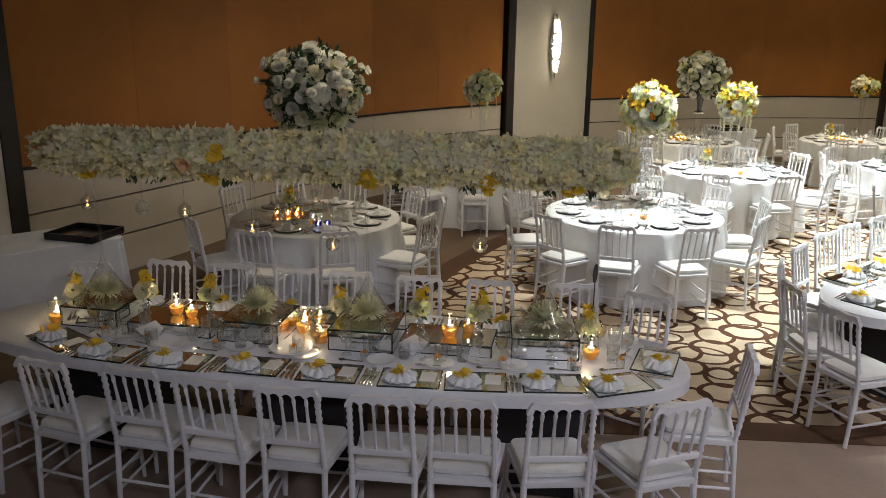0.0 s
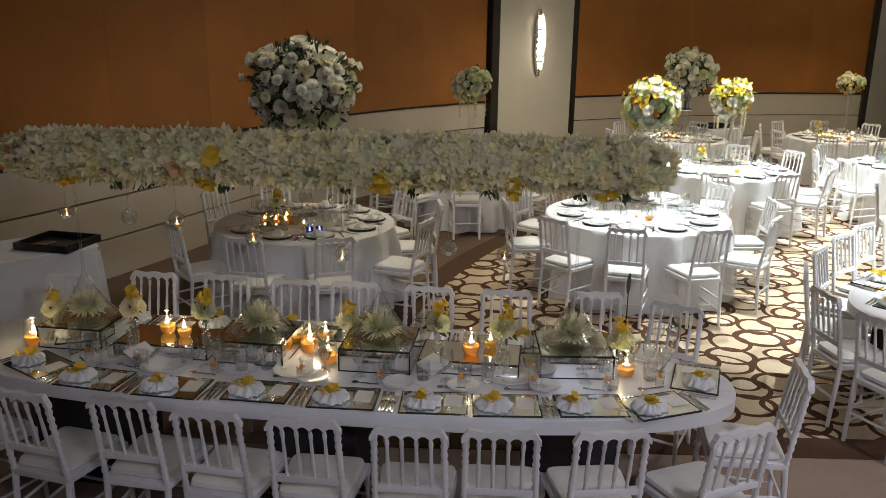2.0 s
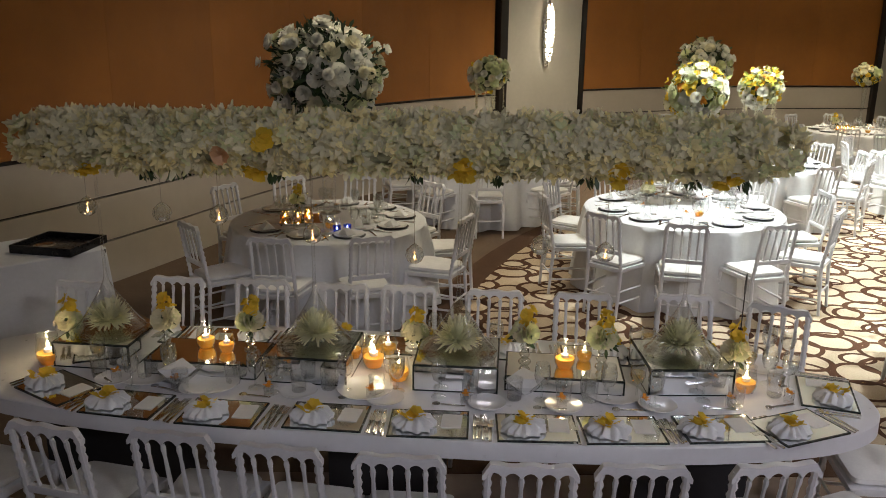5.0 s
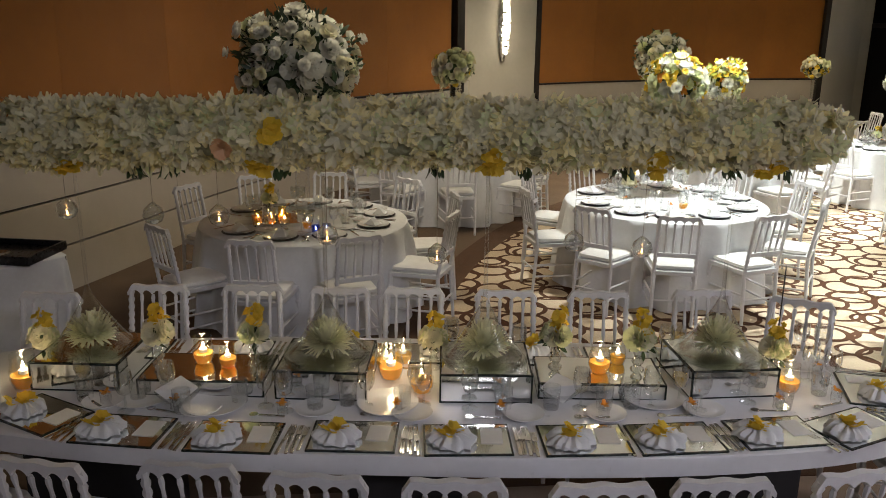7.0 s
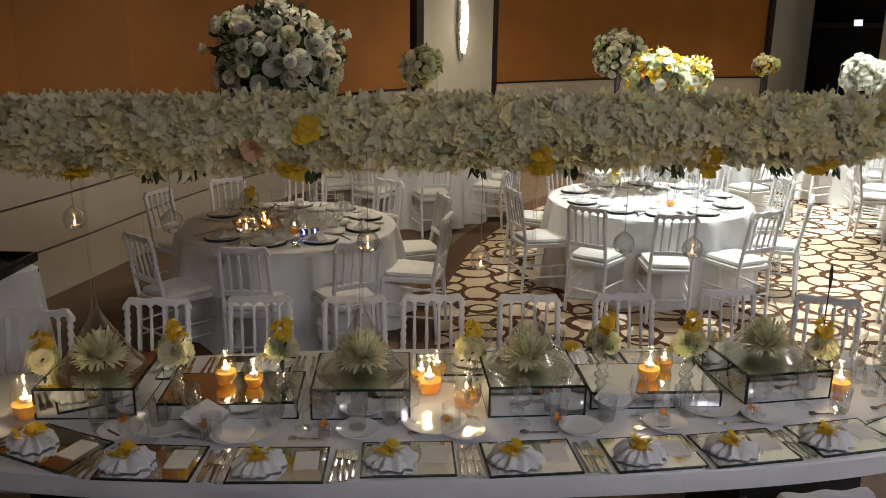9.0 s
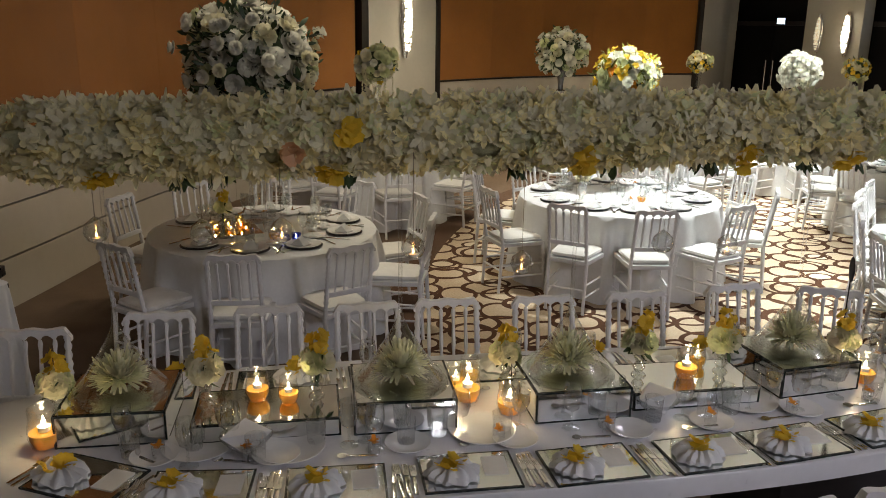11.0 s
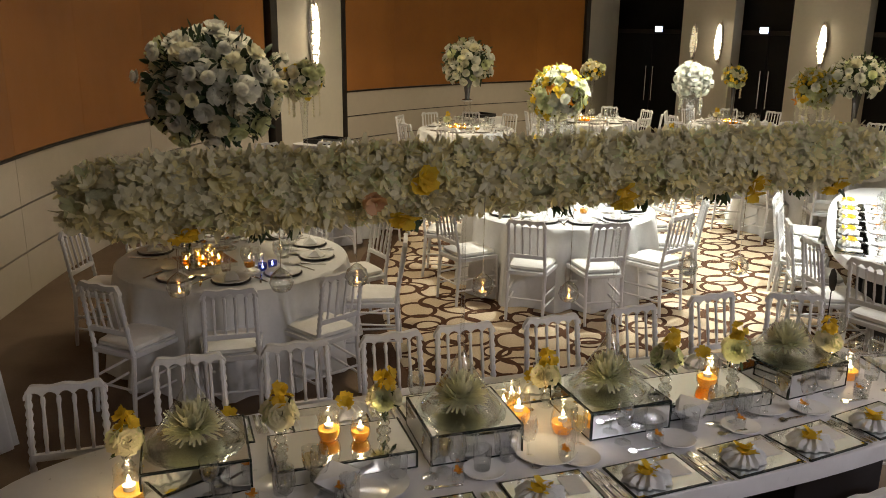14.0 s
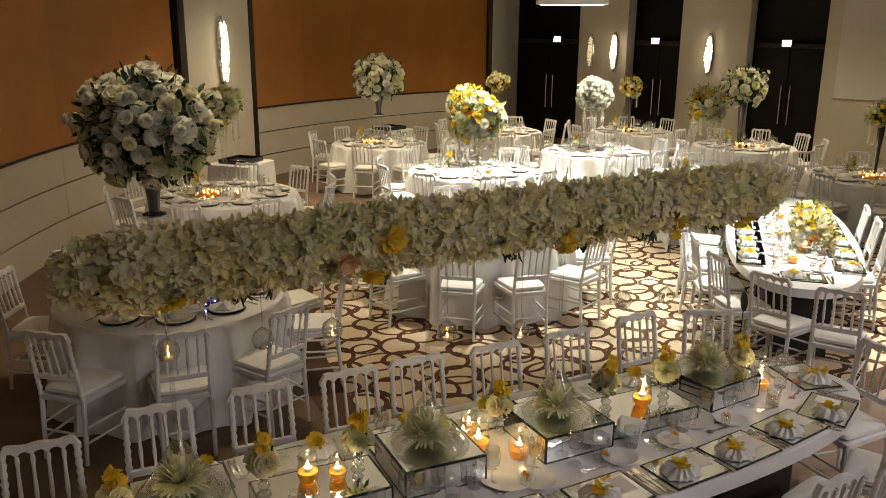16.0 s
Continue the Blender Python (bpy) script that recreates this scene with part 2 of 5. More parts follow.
    bp.inputs["Strength"].default_value, bp.inputs["Distance"].default_value = 0.5, 0.006
    L.new(pile.outputs["Fac"], bp.inputs["Height"])
    L.new(bp.outputs[0], b.inputs["Normal"])
    return m


M_CARPET = carpet_material()

# ---- shape helpers ----
rng = random.Random(7)


def box(bm, size, at=(0, 0, 0), m=None, bevel=0.0):
    made = bmesh.ops.create_cube(bm, size=1.0)["verts"]
    bmesh.ops.scale(bm, vec=size, verts=made)
    if bevel:
        edges = {e for v in made for e in v.link_edges}
        made = bmesh.ops.bevel(bm, geom=list(edges), offset=bevel, segments=2, affect="EDGES", profile=0.7)["verts"]
    bmesh.ops.transform(bm, matrix=(m or Matrix()) @ Matrix.Translation(at) if m else Matrix.Translation(at), verts=made)
    return bm


def lathe(bm, profile, seg=16, at=(0, 0, 0), m=None, cap=True):
    """Turns a profile of (radius, height) round the z axis."""
    m = m or Matrix.Translation(at)
    rings = []
    for r, z in profile:
        rings.append([bm.verts.new(m @ Vector((r * math.cos(2 * math.pi * k / seg), r * math.sin(2 * math.pi * k / seg), z))) for k in range(seg)])
    for a, b in zip(rings, rings[1:]):
        for k in range(seg):
            bm.faces.new((a[k], a[(k + 1) % seg], b[(k + 1) % seg], b[k]))
    if cap:
        bm.faces.new(rings[0][::-1])
        bm.faces.new(rings[-1])
    return bm


def rod(bm, p, q, r1, r2=None, seg=8):
    p, q = Vector(p), Vector(q)
    turn = (q - p).to_track_quat("Z", "Y").to_matrix().to_4x4()
    return lathe(bm, [(r1, 0), (r2 or r1, (q - p).length)], seg, m=Matrix.Translation(p) @ turn)


def beaded(bm, p, q, r, beads, seg=8):
    """A turned rod with round beads along it."""
    p, q = Vector(p), Vector(q)
    turn = (q - p).to_track_quat("Z", "Y").to_matrix().to_4x4()
    n, prof = beads * 2, []
    for i in range(n + 1):
        prof.append((r * (1.25 if i % 2 else 0.82), (q - p).length * i / n))
    return lathe(bm, prof, seg, m=Matrix.Translation(p) @ turn)


def smooth(me):
    me.polygons.foreach_set("use_smooth", [True] * len(me.polygons))


def mesh_of(name, bm, material, soft=True):
    bmesh.ops.recalc_face_normals(bm, faces=bm.faces)
    me = bpy.data.meshes.new(name)
    bm.to_mesh(me)
    bm.free()
    me.materials.append(material)
    if soft:
        smooth(me)
        me.set_sharp_from_angle(angle=radians(42))
    return me


def part(name, bm, material, parent, label="", soft=True):
    ob = new(name, mesh_of(name, bm, material, soft))
    ob.parent = parent
    if label:
        ob["label"] = label
    return ob


def piece(name, me, parent, m, label=""):
    ob = new(name, me)
    ob.parent = parent
    ob.matrix_basis = m
    if label:
        ob["label"] = label
    return ob


def thing(name, label, category, at=None, group=""):
    ob = tagged(new(name), label, category, group)
    ob.empty_display_size = 0.1
    if at is not None:
        ob.matrix_basis = at
    return ob


def single(name, bm, material, label, category, at=None, group="", kind="", soft=True):
    ob = tagged(new(name, mesh_of(name, bm, material, soft)), label, category, group, kind)
    if at is not None:
        ob.matrix_basis = at
    return ob


def B():
    return bmesh.new()


def raw_mesh(name, verts, faces, material):
    me = bpy.data.meshes.new(name)
    me.from_pydata([tuple(v) for v in verts], [], faces)
    me.materials.append(material)
    smooth(me)
    return me

# ---- the hall ----
CX, CY, RW = 8.62, 5.22, 12.19  # the round wall's centre and radius
DADO = 1.25


def reach(deg):
    """The wall's distance from the centre: round, running straighter at its near end."""
    return RW + 0.0029 * max(0.0, deg - 160) ** 2


def on_wall(deg, inset=0.0, z=0.0):
    a = radians(deg)
    return Vector((CX + (reach(deg) - inset) * math.cos(a), CY + (reach(deg) - inset) * math.sin(a), z))


def arc_slab(bm, a0, a1, z0, z1, r0, r1, steps):
    """A curved slab between two angles, two heights and two radii."""
    rows = []
    for k in range(steps + 1):
        deg = a0 + (a1 - a0) * k / steps
        a, far = radians(deg), reach(deg) - RW
        c, s = math.cos(a), math.sin(a)
        rows.append([bm.verts.new((CX + (r + far) * c, CY + (r + far) * s, z)) for r, z in ((r0, z0), (r1, z0), (r1, z1), (r0, z1))])
    for p, q in zip(rows, rows[1:]):
        for i in range(4):
            bm.faces.new((p[i], p[(i + 1) % 4], q[(i + 1) % 4], q[i]))
    bm.faces.new(rows[0][::-1])
    bm.faces.new(rows[-1])
    return bm


def flat(bm, pts, z):
    bm.faces.new([bm.verts.new((x, y, z)) for x, y in pts])
    return bm


# floor, carpet and its border
bm = B()
box(bm, (26, 32, 0.2), (5, 5, -0.1))
single("floor", bm, M_STONE, "plain beige floor covering of the hall", "floor", kind="structure", soft=False)
RC, YC = 9.0, 4.82
a_start = math.degrees(math.asin((YC - CY) / RC))
arc = [(CX + RC * math.cos(radians(a)), CY + RC * math.sin(radians(a))) for a in np.linspace(4, 180 - a_start, 60)]
single("carpet", flat(B(), arc + [(12.4, YC)], 0.006), M_CARPET, "cream carpet woven with overlapping brown rings", "carpet", kind="structure", soft=False)
bm = B()
outer = [(CX + (RC + 0.27) * math.cos(radians(a)), CY + (RC + 0.27) * math.sin(radians(a))) for a in np.linspace(4, 180 - a_start, 60)]
for p, q, r, s in zip(arc, arc[1:], outer[1:], outer):
    bm.faces.new([bm.verts.new((*v, 0.005)) for v in (p, q, r, s)])
box(bm, (12.9, 0.25, 0.005), (12.4 - 6.45, YC - 0.125, 0.0025))
single("carpet_border", bm, M_BAND, "plain dark brown border round the carpet", "carpet border", kind="structure", soft=False)

single("carpet_surround", flat(B(), ((-4.2, YC - 0.25), (14.5, YC - 0.25), (14.5, 20.5), (-4.2, 20.5)), 0.002), M_SURROUND, "plain brown carpet between the border and the walls", "carpet", kind="structure", soft=False)

# ceiling and plain walls that close the hall
bm = B()
box(bm, (26, 32, 0.2), (5, 5, CEIL + 0.1))
single("ceiling", bm, M_CEILING, "plain pale ceiling", "ceiling", kind="structure", soft=False)
for nm, size, at in (("wall_south", (19, 0.2, CEIL), (5.2, -5.1, CEIL / 2)), ("wall_west", (0.2, 9.4, CEIL), (-4.3, -0.4, CEIL / 2)), ("wall_east", (0.2, 15.6, CEIL), (14.6, 2.7, CEIL / 2))):
    bm = B()
    box(bm, size, at)
    single(nm, bm, M_CREAM, "plain cream wall closing the hall", "wall", kind="structure", soft=False)

# the curved wall: backing, cream dado boards with open joints, burnt orange panels above
A0, A1 = 91.0, 190.0
bm = arc_slab(B(), A0, A1, 0, CEIL, RW + 0.02, RW + 0.3, 60)
wall = single("wall_north", bm, M_WALNUT, "curved wall with cream dado boards and burnt orange panels", "wall", kind="structure", soft=False)
PIL = ((121.75, 131.85), (173.5, 183.0))
boards = ((0.0, 0.40), (0.415, 0.815), (0.83, DADO))
spans = ((A0, PIL[0][0]), (PIL[0][1], PIL[1][0]))
for s0, s1 in spans:
    n = 3 if s1 - s0 > 38 else 2
    for k in range(n):
        b0, b1 = s0 + (s1 - s0) * k / n, s0 + (s1 - s0) * (k + 1) / n
        for z0, z1 in boards:
            part("dado_board", arc_slab(B(), b0, b1 - 0.02, z0 + 0.004, z1, RW - 0.03, RW + 0.018, 14), M_CREAM, wall, "long cream dado board", soft=False)
    n = round((s1 - s0) / 6.6)
    for k in range(n):
        b0, b1 = s0 + (s1 - s0) * k / n, s0 + (s1 - s0) * (k + 1) / n
        part("wall_panel", arc_slab(B(), b0 + 0.006, b1 - 0.006, DADO + 0.035, CEIL - 0.01, RW - 0.035, RW + 0.018, 5), M_ORANGE, wall, "burnt orange fabric wall panel", soft=False)
    bm = arc_slab(B(), s0, s1, DADO + 0.003, DADO + 0.03, RW - 0.045, RW + 0.015, 30)
    part("dado_rail", bm, M_WALNUT, wall, "thin dark rail over the dado", soft=False)


def pillar(name, p, q):
    """A pale flat pillar proud of the curved wall, with dark strips down both edges."""
    mid, along = (p + q) / 2, (q - p)
    m = Matrix.Translation((mid.x, mid.y, 0)) @ Matrix.Rotation(math.atan2(along.y, along.x), 4, "Z")
    w = along.length
    bm = B()
    box(bm, (w - 0.34, 0.3, CEIL - 0.01), (0, -0.15, CEIL / 2))
    ob = single(name, bm, M_PILLAR, "pale plaster pillar between dark wooden strips", "pillar", m, kind="structure", soft=False)
    for s in (-1, 1):
        bm = B()
        box(bm, (0.165, 0.33, CEIL - 0.01), (s * (w / 2 - 0.083), -0.15, CEIL / 2), bevel=0.006)
        part("edge_strip", bm, M_WALNUT, ob, "dark wooden edge strip", soft=False)
    return m, w


pm, pw = pillar("pillar_1", Vector((2.245, 15.60, 0)), Vector((0.602, 14.25, 0)))
pillar("pillar_2", on_wall(PIL[1][0], 0.22), on_wall(PIL[1][1], 0.22))


def sconce(at, light, label="long hammered silver wall sconce, lit"):
    """A long leaf-shaped hammered wall light, bright down its face."""
    th = thing("wall_sconce", label, "wall light", at, "wall sconces")
    bm = B()
    n, seg = 22, 10
    grid = []
    for i in range(n + 1):
        t = i / n
        w = 0.125 * math.sin(math.pi * (0.05 + 0.9 * t)) ** 0.75
        z = -0.57 + 1.14 * t
        row = []
        for k in range(seg + 1):
            u = -1 + 2 * k / seg
            d = 0.06 * math.sqrt(max(0, 1 - u * u)) * math.sin(math.pi * (0.05 + 0.9 * t))
            row.append(bm.verts.new((u * w, -0.02 - d + 0.012 * noise.noise((u * 3, z * 14, 3)), z)))
        grid.append(row)
    for r, s in zip(grid, grid[1:]):
        for k in range(seg):
            bm.faces.new((r[k], r[k + 1], s[k + 1], s[k]))
    part("shade", bm, M_SCONCE, th, "hammered silver shade")
    rr = random.Random(5)
    for i in range(19):
        w = 0.105 * math.sin(math.pi * (0.10 + 0.80 * i / 18))
        for k in range(2):
            bm = B()
            box(bm, (w * rr.uniform(0.6, 1.0), 0.010, rr.uniform(0.022, 0.048)), (0, 0, 0), bevel=0.004)
            bmesh.ops.transform(bm, matrix=pose(w * (0.42 if k else -0.42) + rr.uniform(-0.012, 0.012), -0.084, -0.45 + 0.05 * i + rr.uniform(-0.012, 0.012), 0, rr.uniform(-35, 35), 0), verts=bm.verts)
            part("light_slot", bm, light, th, "glowing slot")
    bm = B()
    box(bm, (0.06, 0.05, 0.3), (0, 0, 0))
    part("back_plate", bm, M_WALNUT, th)
    return th


sc = sconce(Matrix.Translation((0, 0, 0)), M_SLAMP)
inward = pm @ Matrix.Translation((0.0, 0.02, 2.26)) @ Matrix.Rotation(math.pi, 4, "Z")
sc.matrix_basis = inward

# the door wall, with three deep dark double doors
D0, DDIR = Vector((10.16, 17.28, 0)), Vector((0.89, -2.37, 0)).normalized()
DM = Matrix.Translation(D0) @ Matrix.Rotation(math.atan2(DDIR.y, DDIR.x), 4, "Z")  # x along the wall, y into the wall behind
e0, e1 = on_wall(A0, 0.06), DM @ Vector((-1.16, 0.1, 0))
em, ed = (e0 + e1) / 2, e1 - e0
bm = B()
box(bm, (ed.length, 0.2, CEIL - 0.01), (0, 0.1, CEIL / 2))
single("wall_corner", bm, M_PILLAR, "pale plaster wall between curved wall and doors", "wall", Matrix.Translation((em.x, em.y, 0)) @ Matrix.Rotation(math.atan2(ed.y, ed.x), 4, "Z"), kind="structure", soft=False)
bm = B()
box(bm, (0.1, 0.16, CEIL - 0.01), (0, 0, CEIL / 2), bevel=0.005)
single("trim", bm, M_WALNUT, "dark wooden strip ending the curved wall", "trim", Matrix.Translation((e0.x, e0.y, 0)), kind="structure", soft=False)
DOORS = ((-1.16, 0.78), (2.0, 3.25), (4.7, 6.2))
solids = ((-1.75, -1.16), (0.78, 2.0), (3.25, 4.7), (6.2, 9.5))
for i, (u0, u1) in enumerate(solids):
    bm = B()
    box(bm, (u1 - u0, 0.4, CEIL - 0.01), ((u0 + u1) / 2, 0.2, CEIL / 2))
    single("wall_doors_%d" % (i + 1), bm, M_PILLAR, "pale plaster wall between dark doorways", "wall", DM, kind="structure", soft=False)
bm = B()
box(bm, (11.6, 0.1, CEIL), (3.9, 0.75, CEIL / 2))
single("wall_recess", bm, M_DOOR, "black wall at the back of the door recesses", "wall", DM, kind="structure", soft=False)
for i, (u0, u1) in enumerate(DOORS):
    w = u1 - u0
    door = tagged(new("door_%d" % (i + 1)), "tall black double door in a deep recess", "door", kind="structure")
    door.matrix_basis = DM @ Matrix.Translation(((u0 + u1) / 2, 0.45, 0))
    for s in (-1, 1):
        bm = B()
        box(bm, (w / 2 - 0.02, 0.06, 2.3), (s * w / 4, 0, 1.15), bevel=0.006)
        leaf = part("door_leaf", bm, M_DOOR, door, soft=False)
        bm = B()
        rod(bm, (s * 0.09, -0.09, 0.75), (s * 0.09, -0.09, 1.55), 0.016)
        for z in (0.85, 1.45):
            rod(bm, (s * 0.09, -0.09, z), (s * 0.09, -0.03, z), 0.01)
        part("door_handle", bm, M_SILVER, leaf, "long upright steel handle")
    bm = B()
    box(bm, (w, 0.12, 0.09), (0, 0, 2.35), bevel=0.008)
    part("door_head", bm, M_WALNUT, door, soft=False)
    sign = thing("exit_sign", "small lit exit sign over a dark door", "exit sign", DM @ Matrix.Translation(((0.0, 2.53, 5.38)[i], 0.36, 2.4)), "exit signs")
    bm = B()
    box(bm, (0.22, 0.05, 0.16), (0, 0, 0), bevel=0.008)
    part("housing", bm, M_WALNUT, sign)
    bm = B()
    box(bm, (0.175, 0.012, 0.12), (0, -0.032, 0))
    part("lit_panel", bm, M_EXIT, sign, "glowing pale blue panel")
for u in (1.73, 3.93):
    copy_thing(sc, DM @ Matrix.Translation((u, -0.03, 2.14)) @ Matrix.Diagonal((0.85, 1, 0.78, 1)))
# a faint sconce reflection on the wall, added as a dim, smaller sconce
dim = sconce(Matrix.Translation((0, 0, 0)), M_REFLECTGLOW, "faint sconce reflection on the wall, built as a dim sconce")
dim.matrix_basis = DM @ Matrix.Translation((1.13, -0.03, 2.14)) @ Matrix.Diagonal((0.7, 1, 0.7, 1))
bm = B()
box(bm, (2.5, 0.05, 2.4), (7.72, -0.03, 2.58), bevel=0.01)
single("projection_screen", bm, M_SCREEN, "blank white projection screen hung on the wall", "screen", DM, soft=False)
pj = thing("ceiling_projector", "white projector box hung from the ceiling", "projector", pose(7.16, 13.0, 3.13, 0, 0, -39))
bm = B()
box(bm, (1.25, 0.45, 0.12), (0, 0, 0), bevel=0.02)
part("case", bm, M_TABLE, pj)
bm = B()
box(bm, (1.1, 0.3, 0.01), (0, 0, -0.066))
part("light_panel", bm, M_LED, pj, "softly lit underside")
bm = B()
rod(bm, (0, 0, 0.06), (0, 0, CEIL - 3.13), 0.03)
part("mount", bm, M_SILVER, pj)

# ---- chairs ----


def napoleon_chair():
    th = thing("napoleon_chair", "white lacquered spindle-back banquet chair with white cushion", "chair", None, "white banquet chairs")
    W, F, D, S, H = 0.158, 0.188, 0.185, 0.44, 0.90
    lean = 0.07
    tops = []
    for s in (-1, 1):
        bm = B()
        foot, hip, top = (s * W, -D - 0.03, 0), (s * W, -D, S), (s * (W - 0.008), -D - lean, H - 0.03)
        rod(bm, foot, (s * W, -D, S - 0.02), 0.013, 0.017)
        beaded(bm, (s * W, -D, S - 0.02), top, 0.0145, 11)
        part("back_post", bm, M_CHAIR, th)
        bm = B()
        rod(bm, (s * (F + 0.012), D + 0.02, 0), (s * F, D, S - 0.01), 0.011, 0.018)
        lathe(bm, [(0.012, 0.30), (0.021, 0.315), (0.021, 0.33), (0.014, 0.345)], 8, at=(s * (F + 0.003), D + 0.006, 0))
        part("front_leg", bm, M_CHAIR, th)
        for z, y in ((0.14, 0.022), (0.24, 0.01)):
            bm = B()
            rod(bm, (s * (F + 0.004), D + 0.01, z), (s * W, -D - 0.02, z), 0.0085, seg=6)
            part("side_stretcher", bm, M_CHAIR, th)
    for z in (0.18, 0.27):
        bm = B()
        rod(bm, (-F, D + 0.01, z), (F, D + 0.01, z), 0.0085, seg=6)
        part("front_stretcher", bm, M_CHAIR, th)
    bm = B()
    rod(bm, (-W, -D - 0.018, 0.2), (W, -D - 0.018, 0.2), 0.0085, seg=6)
    part("back_stretcher", bm, M_CHAIR, th)

    def back(z):
        return -D - lean * max(0, (z - S)) / (H - 0.03 - S)

    # the top rail: wavy above, five arches below
    bm = B()
    zt, n, rows = H - 0.035, 50, []
    for i in range(n + 1):
        x = -W - 0.012 + (2 * W + 0.024) * i / n
        u = (x + W) / (2 * W)
        arch = 0.030 * abs(math.sin(math.pi * 5 * min(1, max(0, u)))) ** 0.6
        lo = zt - 0.032 + arch
        hi = zt + 0.026 + 0.004 * math.cos(2 * math.pi * 2.5 * (u - 0.5)) - 0.022 * max(0, abs(u - 0.5) * 2 - 0.9) / 0.1
        row = []
        for dy, z in ((-0.013, lo), (0.013, lo), (0.015, hi), (-0.015, hi)):
            row.append(bm.verts.new((x, back(zt) + dy, z)))
        rows.append(row)
    for p, q in zip(rows, rows[1:]):
        for i in range(4):
            bm.faces.new((p[i], p[(i + 1) % 4], q[(i + 1) % 4], q[i]))
    bm.faces.new(rows[0][::-1])
    bm.faces.new(rows[-1])
    part("top_rail", bm, M_CHAIR, th)
    zb = 0.575
    bm = B()
    box(bm, (2 * W, 0.024, 0.034), (0, back(zb), zb), bevel=0.006)
    part("lower_rail", bm, M_CHAIR, th)
    for k in range(4):
        x = -W + 2 * W * (k + 1) / 5
        bm = B()
        a, b = Vector((x, back(zb), zb + 0.01)), Vector((x, back(zt), zt - 0.028))
        turn = (b - a).to_track_quat("Z", "Y").to_matrix().to_4x4()
        ln = (b - a).length
        lathe(bm, [(0.010, 0), (0.007, 0.03), (0.0105, ln * 0.3), (0.0075, ln * 0.8), (0.0115, ln * 0.93), (0.0085, ln)], 6, m=Matrix.Translation(a) @ turn)
        part("spindle", bm, M_CHAIR, th)
    bm = B()
    box(bm, (2 * F + 0.03, 2 * D + 0.03, 0.035), (0, 0, S - 0.018), bevel=0.01)
    for v in bm.verts:
        v.co.x *= 1 - (1 - W / F) * (D - v.co.y) / (2 * D)
    part("seat_frame", bm, M_CHAIR, th)
    bm = B()
    for i, (f, z) in enumerate(((0.9, S), (1.0, S + 0.018), (0.97, S + 0.036), (0.8, S + 0.047), (0.3, S + 0.05))):
        ring = []
        for k in range(24):
            a = 2 * math.pi * k / 24
            c, s = math.cos(a), math.sin(a)
            e = 0.22
            y = D * f * math.copysign(abs(s) ** e, s)
            ring.append(bm.verts.new((F * f * math.copysign(abs(c) ** e, c) * (1 - (1 - W / F) * (D - y) / (2 * D)), y + 0.005, z)))
        if i:
            for k in range(24):
                bm.faces.new((old[k], old[(k + 1) % 24], ring[(k + 1) % 24], ring[k]))
        old = ring
    bm.faces.new(old)
    part("seat_cushion", bm, M_CUSHION, th, "white padded seat cushion")
    return th


CHAIR = napoleon_chair()
first_chair = [True]


def put_chair(x, y, face):
    """A chair with its seat at x, y, looking along the angle face."""
    m = pose(x, y, 0.0065, 0, 0, face - 90 + rng.uniform(-3, 3))
    if first_chair[0]:
        first_chair[0] = False
        CHAIR.matrix_basis = m
        return CHAIR
    return copy_thing(CHAIR, m)


# ---- the head table ----
HX, HY, HROT, HA, HB, HTOP = -0.57, 4.19, -6.0, 2.21, 0.59, 0.745
HM = pose(HX, HY, 0, 0, 0, HROT)


def oval(a, b, n, e=2.5):
    pts = []
    for k in range(n):
        t = 2 * math.pi * k / n
        c, s = math.cos(t), math.sin(t)
        pts.append((a * math.copysign(abs(c) ** (2 / e), c), b * math.copysign(abs(s) ** (2 / e), s)))
    return pts


def oval_slab(bm, a, b, z0, z1, n=96, e=2.5):
    prof = ((0.985, z0), (1.0, z0 + 0.006), (1.0, z1 - 0.006), (0.992, z1))
    rings = [[bm.verts.new((x * f, y * f, z)) for x, y in oval(a, b, n, e)] for f, z in prof]
    for p, q in zip(rings, rings[1:]):
        for k in range(n):
            bm.faces.new((p[k], p[(k + 1) % n], q[(k + 1) % n], q[k]))
    bm.faces.new(rings[0][::-1])
    bm.faces.new(rings[-1])
    return bm


def oval_table(name, label, m, a, b, top):
    th = thing(name, label, "table", m)
    part("tabletop", oval_slab(B(), a, b, top - 0.085, top), M_TABLE, th, "thick white oval top")
    for s in (-0.62, 0, 0.62):
        bm = B()
        box(bm, (0.5, b * 0.9, top - 0.1), (s * a, 0, (top - 0.1) / 2 + 0.006), bevel=0.01)
        part("pedestal", bm, M_UNDER, th, "dark pedestal under the top", soft=False)
    return th


oval_table("head_table", "long white oval head table with a thick edge", HM, HA, HB, HTOP)
for x, y, f in ((-2.40, 3.54, 72), (-1.825, 3.385, 77), (-1.345, 3.34, 80), (-0.91, 3.24, 83), (-0.48, 3.185, 85), (-0.012, 3.13, 88), (0.39, 3.13, 91), (0.85, 3.15, 97)):
    put_chair(x + 0.25 * math.cos(radians(f)), y + 0.25 * math.sin(radians(f)), f)
put_chair(1.32, 3.43, 116)
put_chair(1.68, 3.90, 172)
for x, y in ((-2.48, 5.15), (-1.945, 5.255), (-1.425, 5.225), (-0.935, 5.16), (-0.55, 5.13), (-0.05, 5.06), (0.465, 5.02), (1.055, 5.015)):
    put_chair(x, y - 0.25, 265)
put_chair(1.40, 4.61, 238)

# ---- round tables ----


